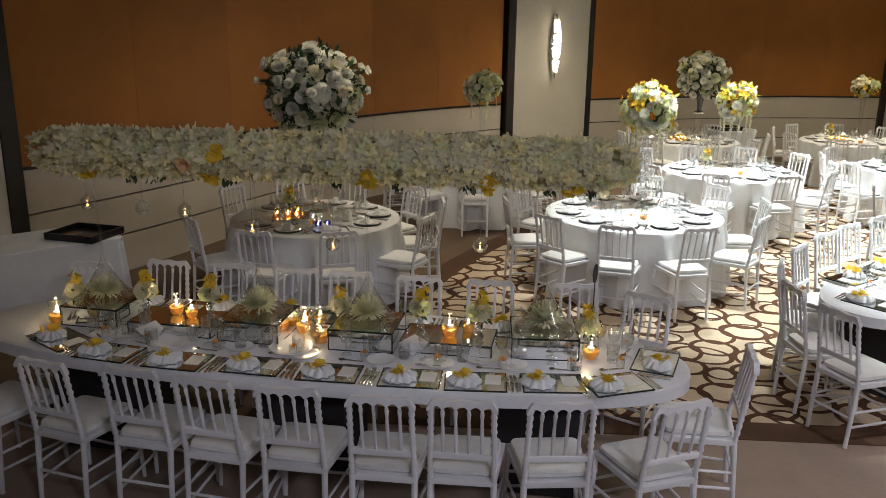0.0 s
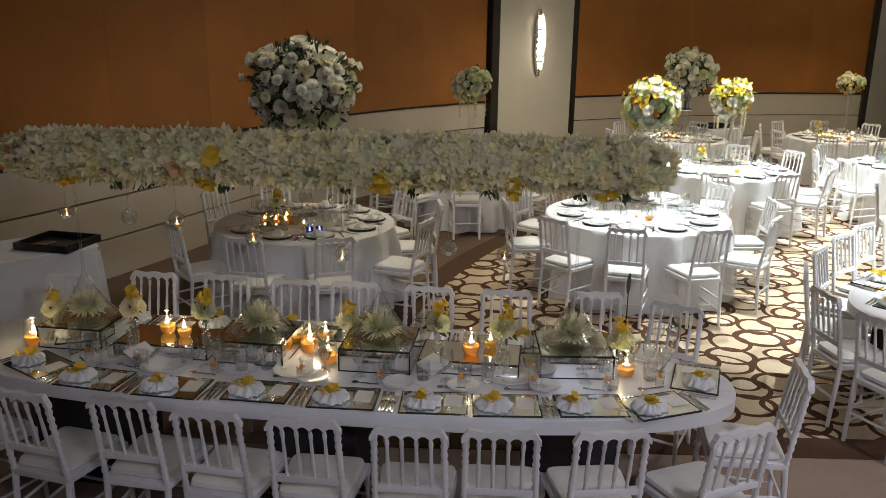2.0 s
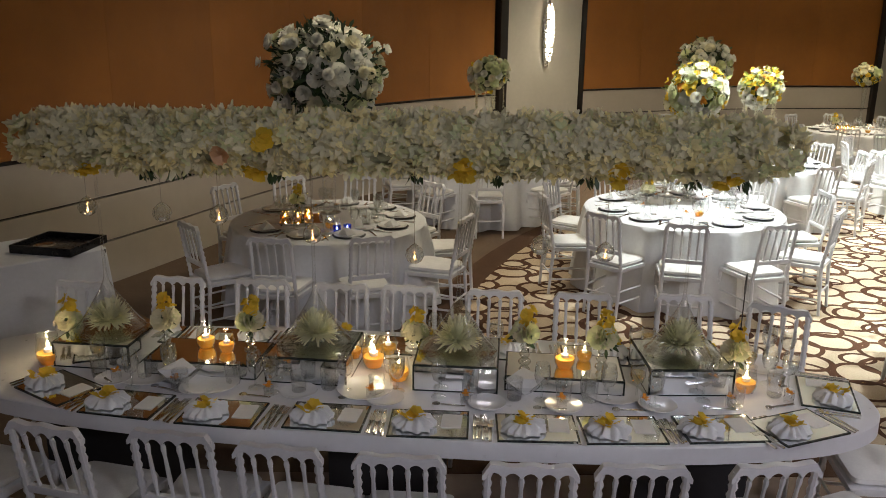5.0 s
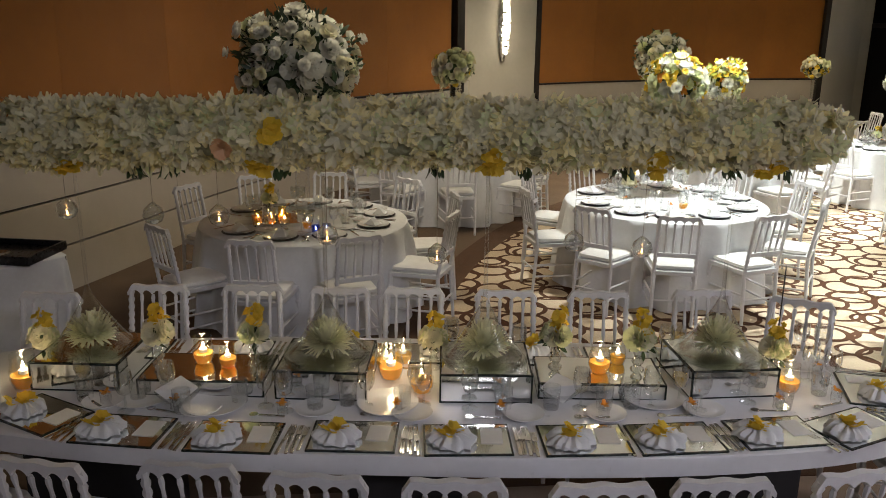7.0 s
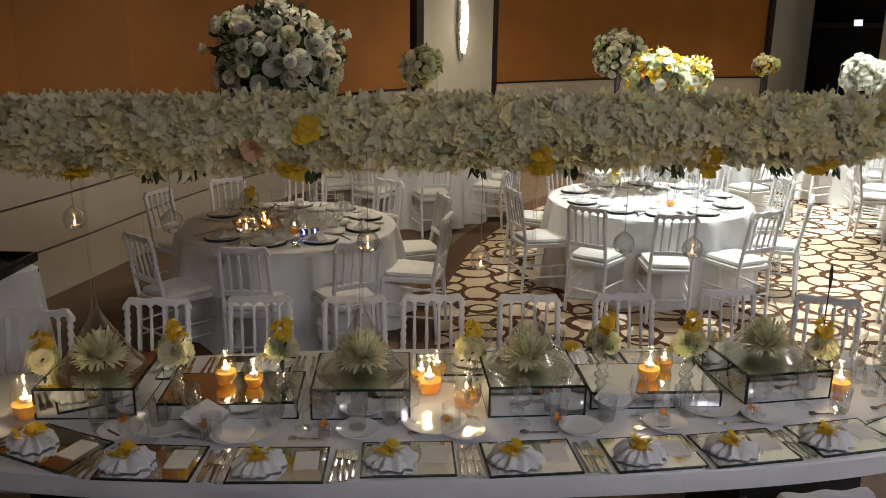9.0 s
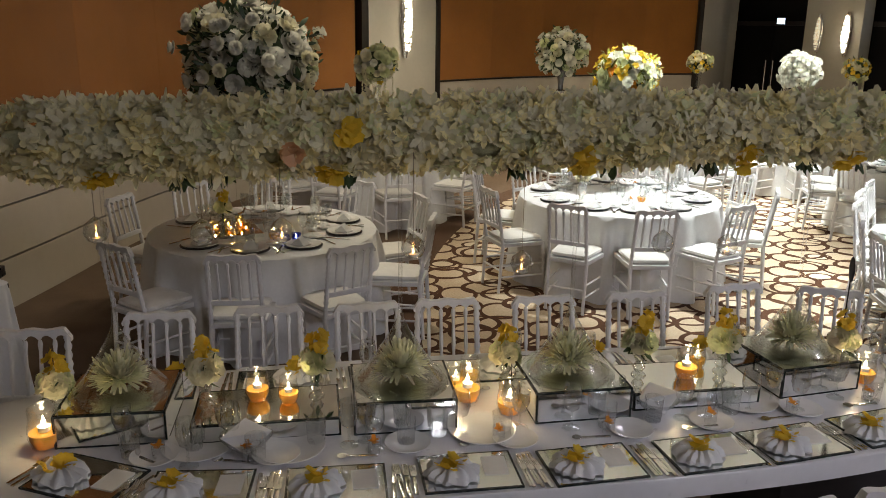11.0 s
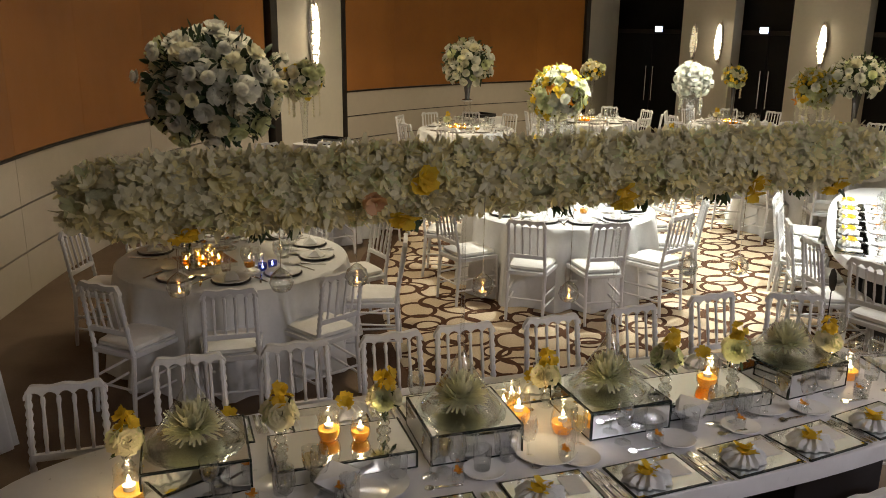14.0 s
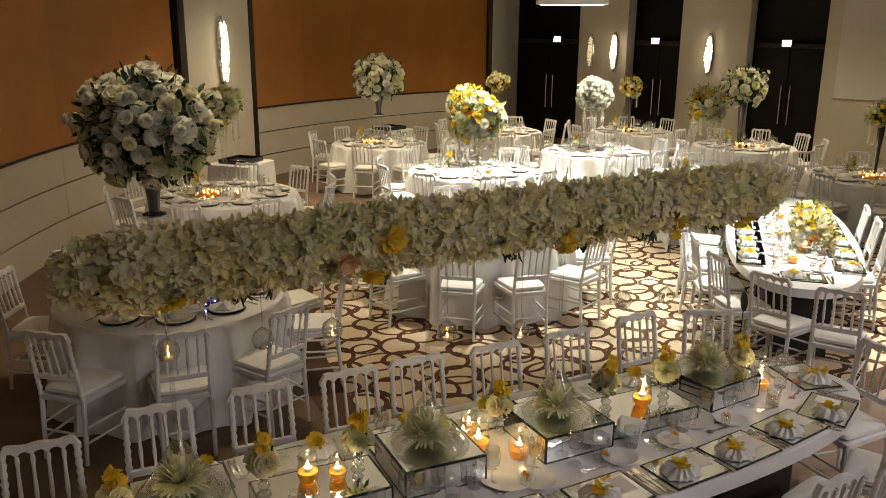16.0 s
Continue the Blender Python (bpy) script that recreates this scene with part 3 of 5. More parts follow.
def folds(R, H, seed, n=15):
    """A cloth that lies on a round top and falls in folds to the floor."""
    r = random.Random(seed)
    ph, ph2 = r.uniform(0, 6.28), r.uniform(0, 6.28)
    bm, seg, rings = B(), 120, []
    prof = [(0.02, H, 0), (R * 0.6, H, 0), (R - 0.015, H, 0), (R + 0.008, H - 0.012, 0), (R + 0.015, H - 0.05, 0.25), (R + 0.03, H - 0.2, 0.7), (R + 0.05, H - 0.4, 0.95), (R + 0.07, H - 0.6, 1.0), (R + 0.085, 0.012, 1.1)]
    for rad, z, k in prof:
        ring = []
        for i in range(seg):
            a = 2 * math.pi * i / seg
            w = 0.046 * k * (math.sin(n * a + ph + 0.5 * math.sin(3 * a)) + 0.45 * math.sin((2 * n - 5) * a + ph2))
            ring.append(bm.verts.new(((rad + w) * math.cos(a), (rad + w) * math.sin(a), z)))
        rings.append(ring)
    for p, q in zip(rings, rings[1:]):
        for i in range(seg):
            bm.faces.new((p[i], p[(i + 1) % seg], q[(i + 1) % seg], q[i]))
    bm.faces.new(rings[0])
    return bm


def make_round_table(R):
    th = thing("round_table", "round banquet table hidden under a white cloth", "table", None, "round banquet tables")
    bm = B()
    lathe(bm, [(R - 0.03, 0.705), (R - 0.02, 0.71), (R - 0.02, 0.728), (R - 0.03, 0.732)], 40)
    part("tabletop", bm, M_UNDER, th)
    for k in range(4):
        bm = B()
        a = math.pi / 4 + k * math.pi / 2
        rod(bm, (0.55 * R * math.cos(a), 0.55 * R * math.sin(a), 0.006), (0.5 * R * math.cos(a), 0.5 * R * math.sin(a), 0.705), 0.018)
        part("leg", bm, M_UNDER, th)
    return th


TABLES = {
    "T1": (-1.30, 7.46, 0.83, (-138, -102, -68, -25, 10, 47, 84, 116, 147)),
    "T2": (1.93, 8.06, 0.90, (-170, -134, -105, -73, -36, 2, 38, 74, 110, 148)),
    "T3": (3.65, 10.85, 0.88, (-150, -112, -75, -38, -4, 30, 66, 102, 138, 174)),
    "T4": (0.17, 10.95, 0.86, (-160, -124, -88, -40, -12, 25, 60, 96, 132, 168)),
    "T5": (3.8, 13.95, 0.80, (-168, -130, -90, -50, -12, 25, 60, 96, 132)),
    "T6": (6.6, 14.3, 0.80, (-160, -120, -80, -40, 0, 40, 80, 120, 160)),
    "T7": (6.40, 11.37, 0.84, (-155, -118, -82, -46, -10, 26, 62, 98, 134, 170)),
    "T8": (8.85, 13.05, 0.78, (-150, -110, -70, -30, 10, 50, 90, 130, 170)),
    "T9": (9.1, 10.6, 0.84, (-155, -118, -82, -46, -10, 26, 62, 98, 134, 170)),
    "T10": (8.2, 7.75, 0.84, (-175, -140, -104, -68, -32, 4, 40, 76, 112, 148)),
    "T12": (6.05, 8.75, 0.84, (-165, -129, -93, -57, -21, 15, 51, 87, 123, 159)),
}
base_table = {}
for k, (name, (x, y, R, angles)) in enumerate(TABLES.items()):
    if R in base_table:
        copy_thing(base_table[R], pose(x, y, 0.0))
    else:
        base_table[R] = make_round_table(R)
        base_table[R].matrix_basis = pose(x, y, 0.0)
    single("tablecloth", folds(R, 0.742, 11 + k), M_LINEN, "floor-length white tablecloth falling in folds over a round table", "tablecloth", pose(x, y, 0), "white tablecloths")
    for a in angles:
        c, s = math.cos(radians(a)), math.sin(radians(a))
        put_chair(x + (R + 0.20) * c, y + (R + 0.20) * s, a + 180)

# the long guest table in the bright light, beside the dance floor
GM = pose(4.40, 6.29, 0, 0, 0, 40)
oval_table("guest_table", "long white oval guest table in bright light", GM, 1.9, 0.59, HTOP)
for x, y, f in ((2.70, 4.63, 28), (2.58, 5.13, 10), (2.68, 5.72, -20), (3.00, 6.25, -38), (3.38, 6.72, -50), (3.72, 7.08, -50), (4.15, 7.45, -50), (4.62, 5.42, 130), (5.08, 5.80, 130), (5.54, 6.20, 130)):
    put_chair(x + 0.25 * math.cos(radians(f)), y + 0.25 * math.sin(radians(f)), f)

# ---- flowers ----


def petal(verts, faces, base, out, side, up, length, width, curl, tip=0.25, hub=None):
    """One petal: a bent blade of three cross rows, from base outward, joined to its bloom's hub."""
    n = len(verts)
    for t, w, lift in ((0.0, 0.35, 0.0), (0.6, 1.0, 0.35 * curl), (1.0, tip, curl)):
        c = base + out * (length * t) + up * (length * lift * t)
        verts.extend((c - side * (width * w / 2), c + up * (width * -0.12 * w), c + side * (width * w / 2)))
    for r in (0, 3):
        faces.append((n + r, n + r + 1, n + r + 4, n + r + 3))
        faces.append((n + r + 1, n + r + 2, n + r + 5, n + r + 4))
    if hub is not None:
        faces.append((hub, n + 1, n))
        faces.append((hub, n + 2, n + 1))


def frame_of(axis, spin):
    axis = axis.normalized()
    ref = Vector((0, 0, 1)) if abs(axis.z) < 0.9 else Vector((1, 0, 0))
    u = axis.cross(ref).normalized()
    v = axis.cross(u)
    c, s = math.cos(spin), math.sin(spin)
    return u * c + v * s, v * c - u * s


def lily(verts, faces, at, axis, size, r, petals=6, tip=0.3, broad=0.58):
    u, v = frame_of(axis, r.uniform(0, 6.28))
    hub = len(verts)
    verts.append(at - axis * (size * 0.1))
    for k in range(petals):
        a = 2 * math.pi * k / petals + r.uniform(-0.2, 0.2)
        d = u * math.cos(a) + v * math.sin(a)
        s = v * math.cos(a) - u * math.sin(a)
        open_ = r.uniform(0.25, 0.9)
        petal(verts, faces, at, (d + axis * open_).normalized(), s, axis, size * r.uniform(0.8, 1.15), size * broad, r.uniform(-0.45, 0.3), tip, hub)


def rose(verts, faces, at, axis, size, r):
    """A full double bloom: four whorls of cupped round petals round a closed heart."""
    u, v = frame_of(axis, r.uniform(0, 6.28))
    hub = len(verts)
    verts.append(at - axis * (size * 0.25))
    for ring, (n, tilt, ln, up, curl) in enumerate(((8, -0.05, 0.98, -0.1, 0.25), (7, 0.45, 0.88, 0.0, 0.30), (6, 1.1, 0.78, 0.08, 0.1), (4, 2.6, 0.66, 0.12, -0.25))):
        for k in range(n):
            a = 2 * math.pi * (k + 0.4 * ring) / n + r.uniform(-0.15, 0.15)
            d = u * math.cos(a) + v * math.sin(a)
            s = v * math.cos(a) - u * math.sin(a)
            petal(verts, faces, at + axis * (size * up), (d + axis * tilt).normalized(), s, axis, size * ln, size * 0.85, curl, 0.72, hub)


def leafy(verts, faces, at, axis, size, r):
    u, v = frame_of(axis, r.uniform(0, 6.28))
    petal(verts, faces, at, (axis + u * r.uniform(-0.7, 0.7)).normalized(), v, u, size, size * 0.38, r.uniform(-0.4, 0.4))


def ball_dirs(n, r, low=-1.0):
    """Even directions over a ball, a little disturbed, above a lowest z."""
    out = []
    for k in range(n):
        z = 1 - (1 - low) * (k + 0.5) / n
        a = k * 2.39996 + r.uniform(-0.12, 0.12)
        s = math.sqrt(max(0, 1 - z * z))
        out.append(Vector((s * math.cos(a), s * math.sin(a), z)))
    return out


def bloom_mesh(name, kind, size, material, seed):
    verts, faces = [], []
    if kind == "rose":
        rose(verts, faces, Vector(), Vector((0, 0, 1)), size, random.Random(seed))
    else:
        lily(verts, faces, Vector(), Vector((0, 0, 1)), size, random.Random(seed), 7, 0.65, 0.8)
    return raw_mesh(name, verts, faces, material)


ROSES = [bloom_mesh("rose", "rose", 1.0, m, 50 + i) for i, m in enumerate((M_WHITEF, M_WHITEF, M_CREAMF, M_WHITEF))]
GREENS = [bloom_mesh("bloom", "rose", 1.0, M_GREENF, 61)]
YELLOWS = [bloom_mesh("bloom", "lily", 1.0, m, 70 + i) for i, m in enumerate((M_YELLOWF, M_ORANGEF, M_YELLOWF, M_PEACHF))]


def place_bloom(name, me, parent, at, axis, size, r):
    u, v = frame_of(axis, r.uniform(0, 6.28))
    a = axis.normalized()
    m = Matrix(((u.x, v.x, a.x, at.x), (u.y, v.y, a.y, at.y), (u.z, v.z, a.z, at.z), (0, 0, 0, 1)))
    return piece(name, me, parent, m @ Matrix.Diagonal((size, size, size, 1)))


def leaf_part(parent, dirs, center, radius, size, material, r, spread=1.0, squash=1.0, name="foliage"):
    verts, faces = [], []
    for d in dirs:
        at = center + Vector((d.x, d.y, d.z * squash)) * radius * r.uniform(0.55, 1.0)
        leafy(verts, faces, at, (d * spread + Vector((r.uniform(-1, 1), r.uniform(-1, 1), r.uniform(-1, 1))) * 0.6).normalized(), size * r.uniform(0.7, 1.3), r)
    ob = new(name, raw_mesh(name, verts, faces, material))
    ob.parent = parent
    ob["label"] = "many small leaves"
    return ob


def core(parent, center, radius, material, squash=1.0):
    bm = B()
    bmesh.ops.create_icosphere(bm, subdivisions=2, radius=radius)
    for v in bm.verts:
        v.co *= 1 + 0.18 * noise.noise(v.co * 9)
        v.co.z *= squash
        v.co += center
    part("stem_core", bm, material, parent, "dark knot of stems and moss")


def bouquet(label, x, y, z, R, n, size, seed, palette, squash=0.95, leaves=120, lm=None, sprigs=0, tail=0, low=-0.85):
    """A ball of single blooms over a knot of stems, with leaves between and sprigs that stick out."""
    r = random.Random(seed)
    th = thing("flower_bouquet", label, "flowers", pose(x, y, z), "table bouquets")
    c = Vector((0, 0, 0))
    core(th, c, R * 0.72, M_LEAF, squash)
    for d in ball_dirs(n, r, low):
        at = Vector((d.x, d.y, d.z * squash)) * R * r.uniform(0.76, 1.06)
        me = r.choices([p[0] for p in palette], [p[1] for p in palette])[0]
        place_bloom("bloom", me, th, at, (d + Vector((r.uniform(-0.3, 0.3), r.uniform(-0.3, 0.3), 0.15))).normalized(), size * r.uniform(0.72, 1.2) * (0.72 if me in YELLOWS else 1.0), r)
    leaf_part(th, ball_dirs(leaves, r, -0.9), c, R * 1.03, size * 0.95, lm or M_LEAF, r, squash=squash)
    if lm is M_LIME:
        leaf_part(th, ball_dirs(46, r, 0.1), c, R * 1.12, size * 1.25, M_LIME, r, 1.5, squash, "lime_spikes")
        for d in ball_dirs(22, r, 0.2):
            place_bloom("bloom", YELLOWS[0], th, d * R * r.uniform(1.0, 1.2), d, size * 0.5, r)
    for k in range(sprigs):
        a = r.uniform(0, 6.28)
        d = Vector((math.cos(a), math.sin(a), r.uniform(-0.2, 0.7))).normalized()
        bm = B()
        rod(bm, d * R * 0.7, d * R * 1.22, 0.004, 0.003, 5)
        part("sprig", bm, M_STEM, th)
        place_bloom("bloom", ROSES[k % 4], th, d * R * 1.24, d, size * 0.55, r)
        leaf_part(th, [d] * 5, Vector(), R * 1.15, size * 0.8, M_LEAF, r)
    for k in range(tail):
        a = 2 * math.pi * k / tail
        verts, faces = [], []
        for j in range(9):
            at = Vector((math.cos(a) * R * 0.8, math.sin(a) * R * 0.8, -R * 0.5 - 0.035 * j))
            lily(verts, faces, at, Vector((math.cos(a), math.sin(a), -0.3)).normalized(), size * 0.45, r, 5)
        ob = new("hanging_spray", raw_mesh("hanging_spray", verts, faces, M_CREAMF))
        ob.parent = th
    return th


WHITE = [(ROSES[0], 3), (ROSES[1], 3), (ROSES[2], 2), (GREENS[0], 1)]
YELLOW = [(ROSES[0], 3), (ROSES[2], 2), (GREENS[0], 2), (YELLOWS[0], 3), (YELLOWS[1], 0.35)]


def tall_vase(x, y, z0, z1, r0, r1, material, label):
    th = thing("tall_vase", label, "vase", pose(x, y, z0), "tall vases")
    h = z1 - z0
    bm = B()
    lathe(bm, [(r0 * 1.5, 0), (r0 * 1.5, 0.012), (r0 * 0.7, 0.03), (r0 * 0.75, h * 0.3), (r0, h * 0.6), (r1, h - 0.01), (r1 * 0.94, h)], 20, cap=False)
    part("body", bm, material, th)
    bm = B()
    lathe(bm, [(r0 * 1.55, 0), (r0 * 1.55, 0.008), (r0 * 1.4, 0.014)], 20)
    part("foot", bm, M_SILVER if material is not M_GLASS else M_CRYSTAL, th)
    return th


def clear_stand(x, y, z0, z1):
    """A clear acrylic column that lifts a vase off the table."""
    th = thing("acrylic_stand", "clear acrylic column lifting a vase off the table", "stand", pose(x, y, z0), "acrylic stands")
    h = z1 - z0
    bm = B()
    lathe(bm, [(0.06, 0.012), (0.06, h - 0.012)], 20, cap=False)
    part("column", bm, M_BELL, th)
    for nm, z in (("base_disc", 0.0), ("top_disc", h - 0.012)):
        part(nm, lathe(B(), [(0.095, z), (0.1, z + 0.003), (0.1, z + 0.009), (0.095, z + 0.0115)], 24), M_PORCELAIN if z else M_CRYSTAL, th)
    return th


def crystal_stand(x, y, z0, z1, seed):
    """A turned crystal candelabrum with a dish and strings of beads."""
    th = thing("crystal_stand", "tall cut crystal flower stand hung with bead strings", "flower stand", pose(x, y, z0), "crystal stands")
    h = z1 - z0
    bm = B()
    prof = [(0.13, 0), (0.13, 0.015), (0.05, 0.04)]
    k = 0
    while 0.06 + 0.09 * k < h - 0.1:
        zz = 0.06 + 0.09 * k
        prof += [(0.028, zz), (0.062, zz + 0.045), (0.028, zz + 0.085)]
        k += 1
    prof += [(0.03, h - 0.06), (0.17, h - 0.015), (0.17, h)]
    lathe(bm, prof, 10, cap=False)
    part("stem", bm, M_CRYSTAL, th)
    for i in range(12):
        a = 2 * math.pi * i / 12
        beads = [(r, z - 0.032 * j) for j in range(8) for r, z in ((0.002, 0.014), (0.014, 0.0), (0.002, -0.014))]
        bm = lathe(B(), beads, 6, at=(0.165 * math.cos(a), 0.165 * math.sin(a), h - 0.03))
        part("bead_string", bm, M_CRYSTAL, th)
    return th


# the great white bouquet on the near round table, and those beyond it
clear_stand(-1.33, 7.70, 0.744, 1.30)
tall_vase(-1.33, 7.70, 1.301, 1.66, 0.06, 0.10, M_SMOKE, "tall smoked silver trumpet vase")
bouquet("huge loose ball of white roses and dark leaves in a vase", -1.33, 7.70, 1.965, 0.45, 84, 0.092, 3, WHITE, 0.92, 1000, None, 26)
tall_vase(0.26, 11.15, 0.746, 1.62, 0.035, 0.06, M_GLASS, "slim clear glass vase")
bouquet("small ball of ivory and green blooms on a glass vase", 0.26, 11.15, 1.77, 0.23, 60, 0.062, 4, [(ROSES[2], 3), (GREENS[0], 3), (ROSES[0], 1), (YELLOWS[0], 1)], 1.0, 90, M_LEAF, 0, 5)
clear_stand(3.98, 14.30, 0.744, 1.18)
tall_vase(3.98, 14.30, 1.181, 1.55, 0.06, 0.1, M_SMOKE, "tall smoked silver trumpet vase")
bouquet("large ball of white roses in a smoked vase", 3.98, 14.30, 1.81, 0.41, 80, 0.082, 5, WHITE, 0.95, 420, None, 4)
crystal_stand(2.06, 8.38, 0.746, 1.52, 1)
bouquet("lush ball of white and yellow blooms on a crystal stand", 2.06, 8.38, 1.78, 0.25, 85, 0.07, 6, YELLOW, 1.0, 120, M_LIME, 0, 6)
tall_vase(3.74, 11.15, 0.746, 1.42, 0.03, 0.05, M_GLASS, "slim clear glass vase")
bouquet("ball of white and yellow blooms with trailing sprays", 3.74, 11.15, 1.64, 0.24, 80, 0.07, 7, YELLOW, 1.0, 110, M_LIME, 0, 6)
tall_vase(7.03, 15.0, 0.746, 1.45, 0.03, 0.05, M_GLASS, "slim clear glass vase")
bouquet("small ball of yellow and green blooms under a fern", 7.03, 15.0, 1.62, 0.21, 55, 0.062, 8, [(GREENS[0], 3), (YELLOWS[0], 3), (ROSES[2], 2)], 0.9, 120, M_LEAF)
crystal_stand(6.36, 11.40, 0.746, 1.42, 2)
bouquet("tight ball of pure white roses on a crystal stand", 6.36, 11.40, 1.66, 0.255, 95, 0.068, 9, [(ROSES[0], 3), (ROSES[1], 2)], 1.0, 30, M_LEAF, 0, 4)
tall_vase(6.06, 8.86, 0.746, 1.42, 0.03, 0.05, M_GLASS, "slim clear glass vase")
bouquet("ball of yellow and white blooms with trailing sprays", 6.06, 8.86, 1.70, 0.235, 80, 0.066, 10, YELLOW, 1.0, 90, M_LIME, 0, 6)
tall_vase(9.40, 10.95, 0.746, 1.5, 0.05, 0.08, M_SMOKE, "tall smoked silver trumpet vase")
bouquet("large loose ball of white roses and dark leaves", 9.40, 10.95, 1.71, 0.36, 60, 0.08, 11, WHITE, 0.95, 420, None, 4)
tall_vase(9.0, 13.28, 0.746, 1.42, 0.03, 0.05, M_SMOKE, "slim dark smoked glass vase")
bouquet("small ball of ivory and yellow blooms", 9.0, 13.28, 1.58, 0.20, 50, 0.06, 12, [(ROSES[2], 2), (YELLOWS[0], 3), (GREENS[0], 1)], 1.0, 60, M_LEAF, 0, 4)
tall_vase(8.35, 7.80, 0.746, 1.42, 0.03, 0.05, M_SMOKE, "slim dark smoked glass vase")
bouquet("small ball of white and yellow blooms with trailing sprays", 8.35, 7.80, 1.57, 0.20, 50, 0.06, 13, YELLOW, 1.0, 60, M_LEAF, 0, 4)
for x, y, z, R, s in ((4.44, 6.10, 0.90, 0.16, 14), (4.02, 5.78, 0.89, 0.16, 15)):
    bouquet("low mound of cream, yellow and orange blooms on the guest table", x, y, z, R, 60, 0.066, s, [(ROSES[2], 3), (YELLOWS[0], 2), (YELLOWS[1], 2), (ROSES[0], 2)], 0.9, 60, M_LIME)


# ---- the hanging flower garland over the head table ----
def garland():
    r = random.Random(21)
    th = thing("flower_garland", "long thick garland of white lilies with yellow blooms on glass stands", "garland", None)
    p, q = Vector((-2.29, 4.45, 1.835)), Vector((1.22, 4.26, 1.845))
    along = (q - p).normalized()
    u = along.cross(Vector((0, 0, 1))).normalized()
    up = u.cross(along) * -1 if u.cross(along).z < 0 else u.cross(along)
    L = (q - p).length
    R = 0.122
    bm = B()
    rows, n = [], 60
    for i in range(n + 1):
        t = i / n
        c = p + along * (L * t)
        k = min(1, 0.35 + 6 * min(t, 1 - t))
        rows.append([bm.verts.new(c + (u * math.cos(a) + up * math.sin(a)) * R * 0.78 * k * (1 + 0.2 * noise.noise((t * 30, math.cos(a) * 2, math.sin(a) * 2)))) for a in np.linspace(0, 2 * math.pi, 14, endpoint=False)])
    for a, b in zip(rows, rows[1:]):
        for k in range(14):
            bm.faces.new((a[k], a[(k + 1) % 14], b[(k + 1) % 14], b[k]))
    bm.faces.new(rows[0])
    bm.faces.new(rows[-1][::-1])
    part("foam_core", bm, mat("pale_moss_core", (0.62, 0.62, 0.42), 0.9, var=0.2, scale=25, bump=0.6, bscale=60), th, "pale green moss core")
    kinds = [raw_mesh("lily", *(lambda vf: (lily(vf[0], vf[1], Vector(), Vector((0, 0, 1)), 1.0, random.Random(90 + i), 6, 0.36, 0.56), vf)[1])(([], [])), m) for i, m in enumerate((M_LILY1, M_LILY1, M_LILY2, M_LILY1, M_LILY2))]
    loose = {M_LILY1: ([], []), M_LILY2: ([], []), M_GREENF: ([], [])}
    count = 0
    N = 3000
    for i in range(N):
        t = (i + r.random()) / N
        a = r.uniform(0, 2 * math.pi)
        end = min(t, 1 - t) * L
        d = u * math.cos(a) + up * math.sin(a)
        k = 1.0
        if end < 0.1:
            e = (0.1 - end) / 0.1
            d = (d + along * (e * (1.2 if t > 0.5 else -1.2))).normalized()
            k = 1 - 0.3 * e
        lump = 1 + 0.10 * noise.noise((t * 16, math.cos(a), math.sin(a)))
        at = p + along * (L * t) + d * R * k * lump * r.uniform(0.85, 1.08)
        axis = (d + Vector((r.uniform(-1, 1), r.uniform(-1, 1), r.uniform(-1, 1))) * 0.6).normalized()
        size = 0.043 * r.uniform(0.75, 1.3)
        front = d.y < 0.25 and r.random() < 0.5
        if front and count < 290:
            count += 1
            place_bloom("lily", kinds[i % 5], th, at, axis, size, r)
        else:
            m = r.choices((M_LILY1, M_LILY2, M_GREENF), (6, 3, 1))[0]
            lily(*loose[m], at, axis, size, r, 6, 0.36, 0.56)
    for m, (v, f) in loose.items():
        ob = new("lily_mass", raw_mesh("lily_mass", v, f, m))
        ob.parent = th
        tagged(ob, "packed lily blooms", kind="stuff")
    # single yellow blooms and leaf tips
    for t, side, hgt, me in ((0.085, -0.5, -0.85, 0), (0.325, -1, 0.12, 2), (0.315, -0.6, -0.8, 0), (0.585, -0.8, -0.62, 0), (0.79, -0.7, -0.7, 0), (0.275, -0.95, -0.35, 3), (0.92, -0.6, -0.75, 2)):
        d = (u * (side if u.y > 0 else -side) + up * hgt).normalized()
        at = p + along * (L * t) + d * (R + 0.03)
        for j in range(3):
            off = Vector((r.uniform(-1, 1), r.uniform(-0.3, 0.3), r.uniform(-1, 1))) * 0.028
            place_bloom("yellow_bloom", YELLOWS[me], th, at + off, (d + off * 8).normalized(), 0.05, r)
    for t in (0.16, 0.20, 0.335, 0.52, 0.63, 0.75, 0.88, 0.95):
        verts, faces = [], []
        for j in range(10):
            leafy(verts, faces, p + along * (L * t + r.uniform(-0.03, 0.03)) + up * -0.135 + u * r.uniform(-0.06, 0.06), Vector((r.uniform(-0.5, 0.5), r.uniform(-0.5, 0.2), -1)).normalized(), 0.06, r)
        ob = new("leaf_tuft", raw_mesh("leaf_tuft", verts, faces, M_LEAF))
        ob.parent = th
    return th


garland()


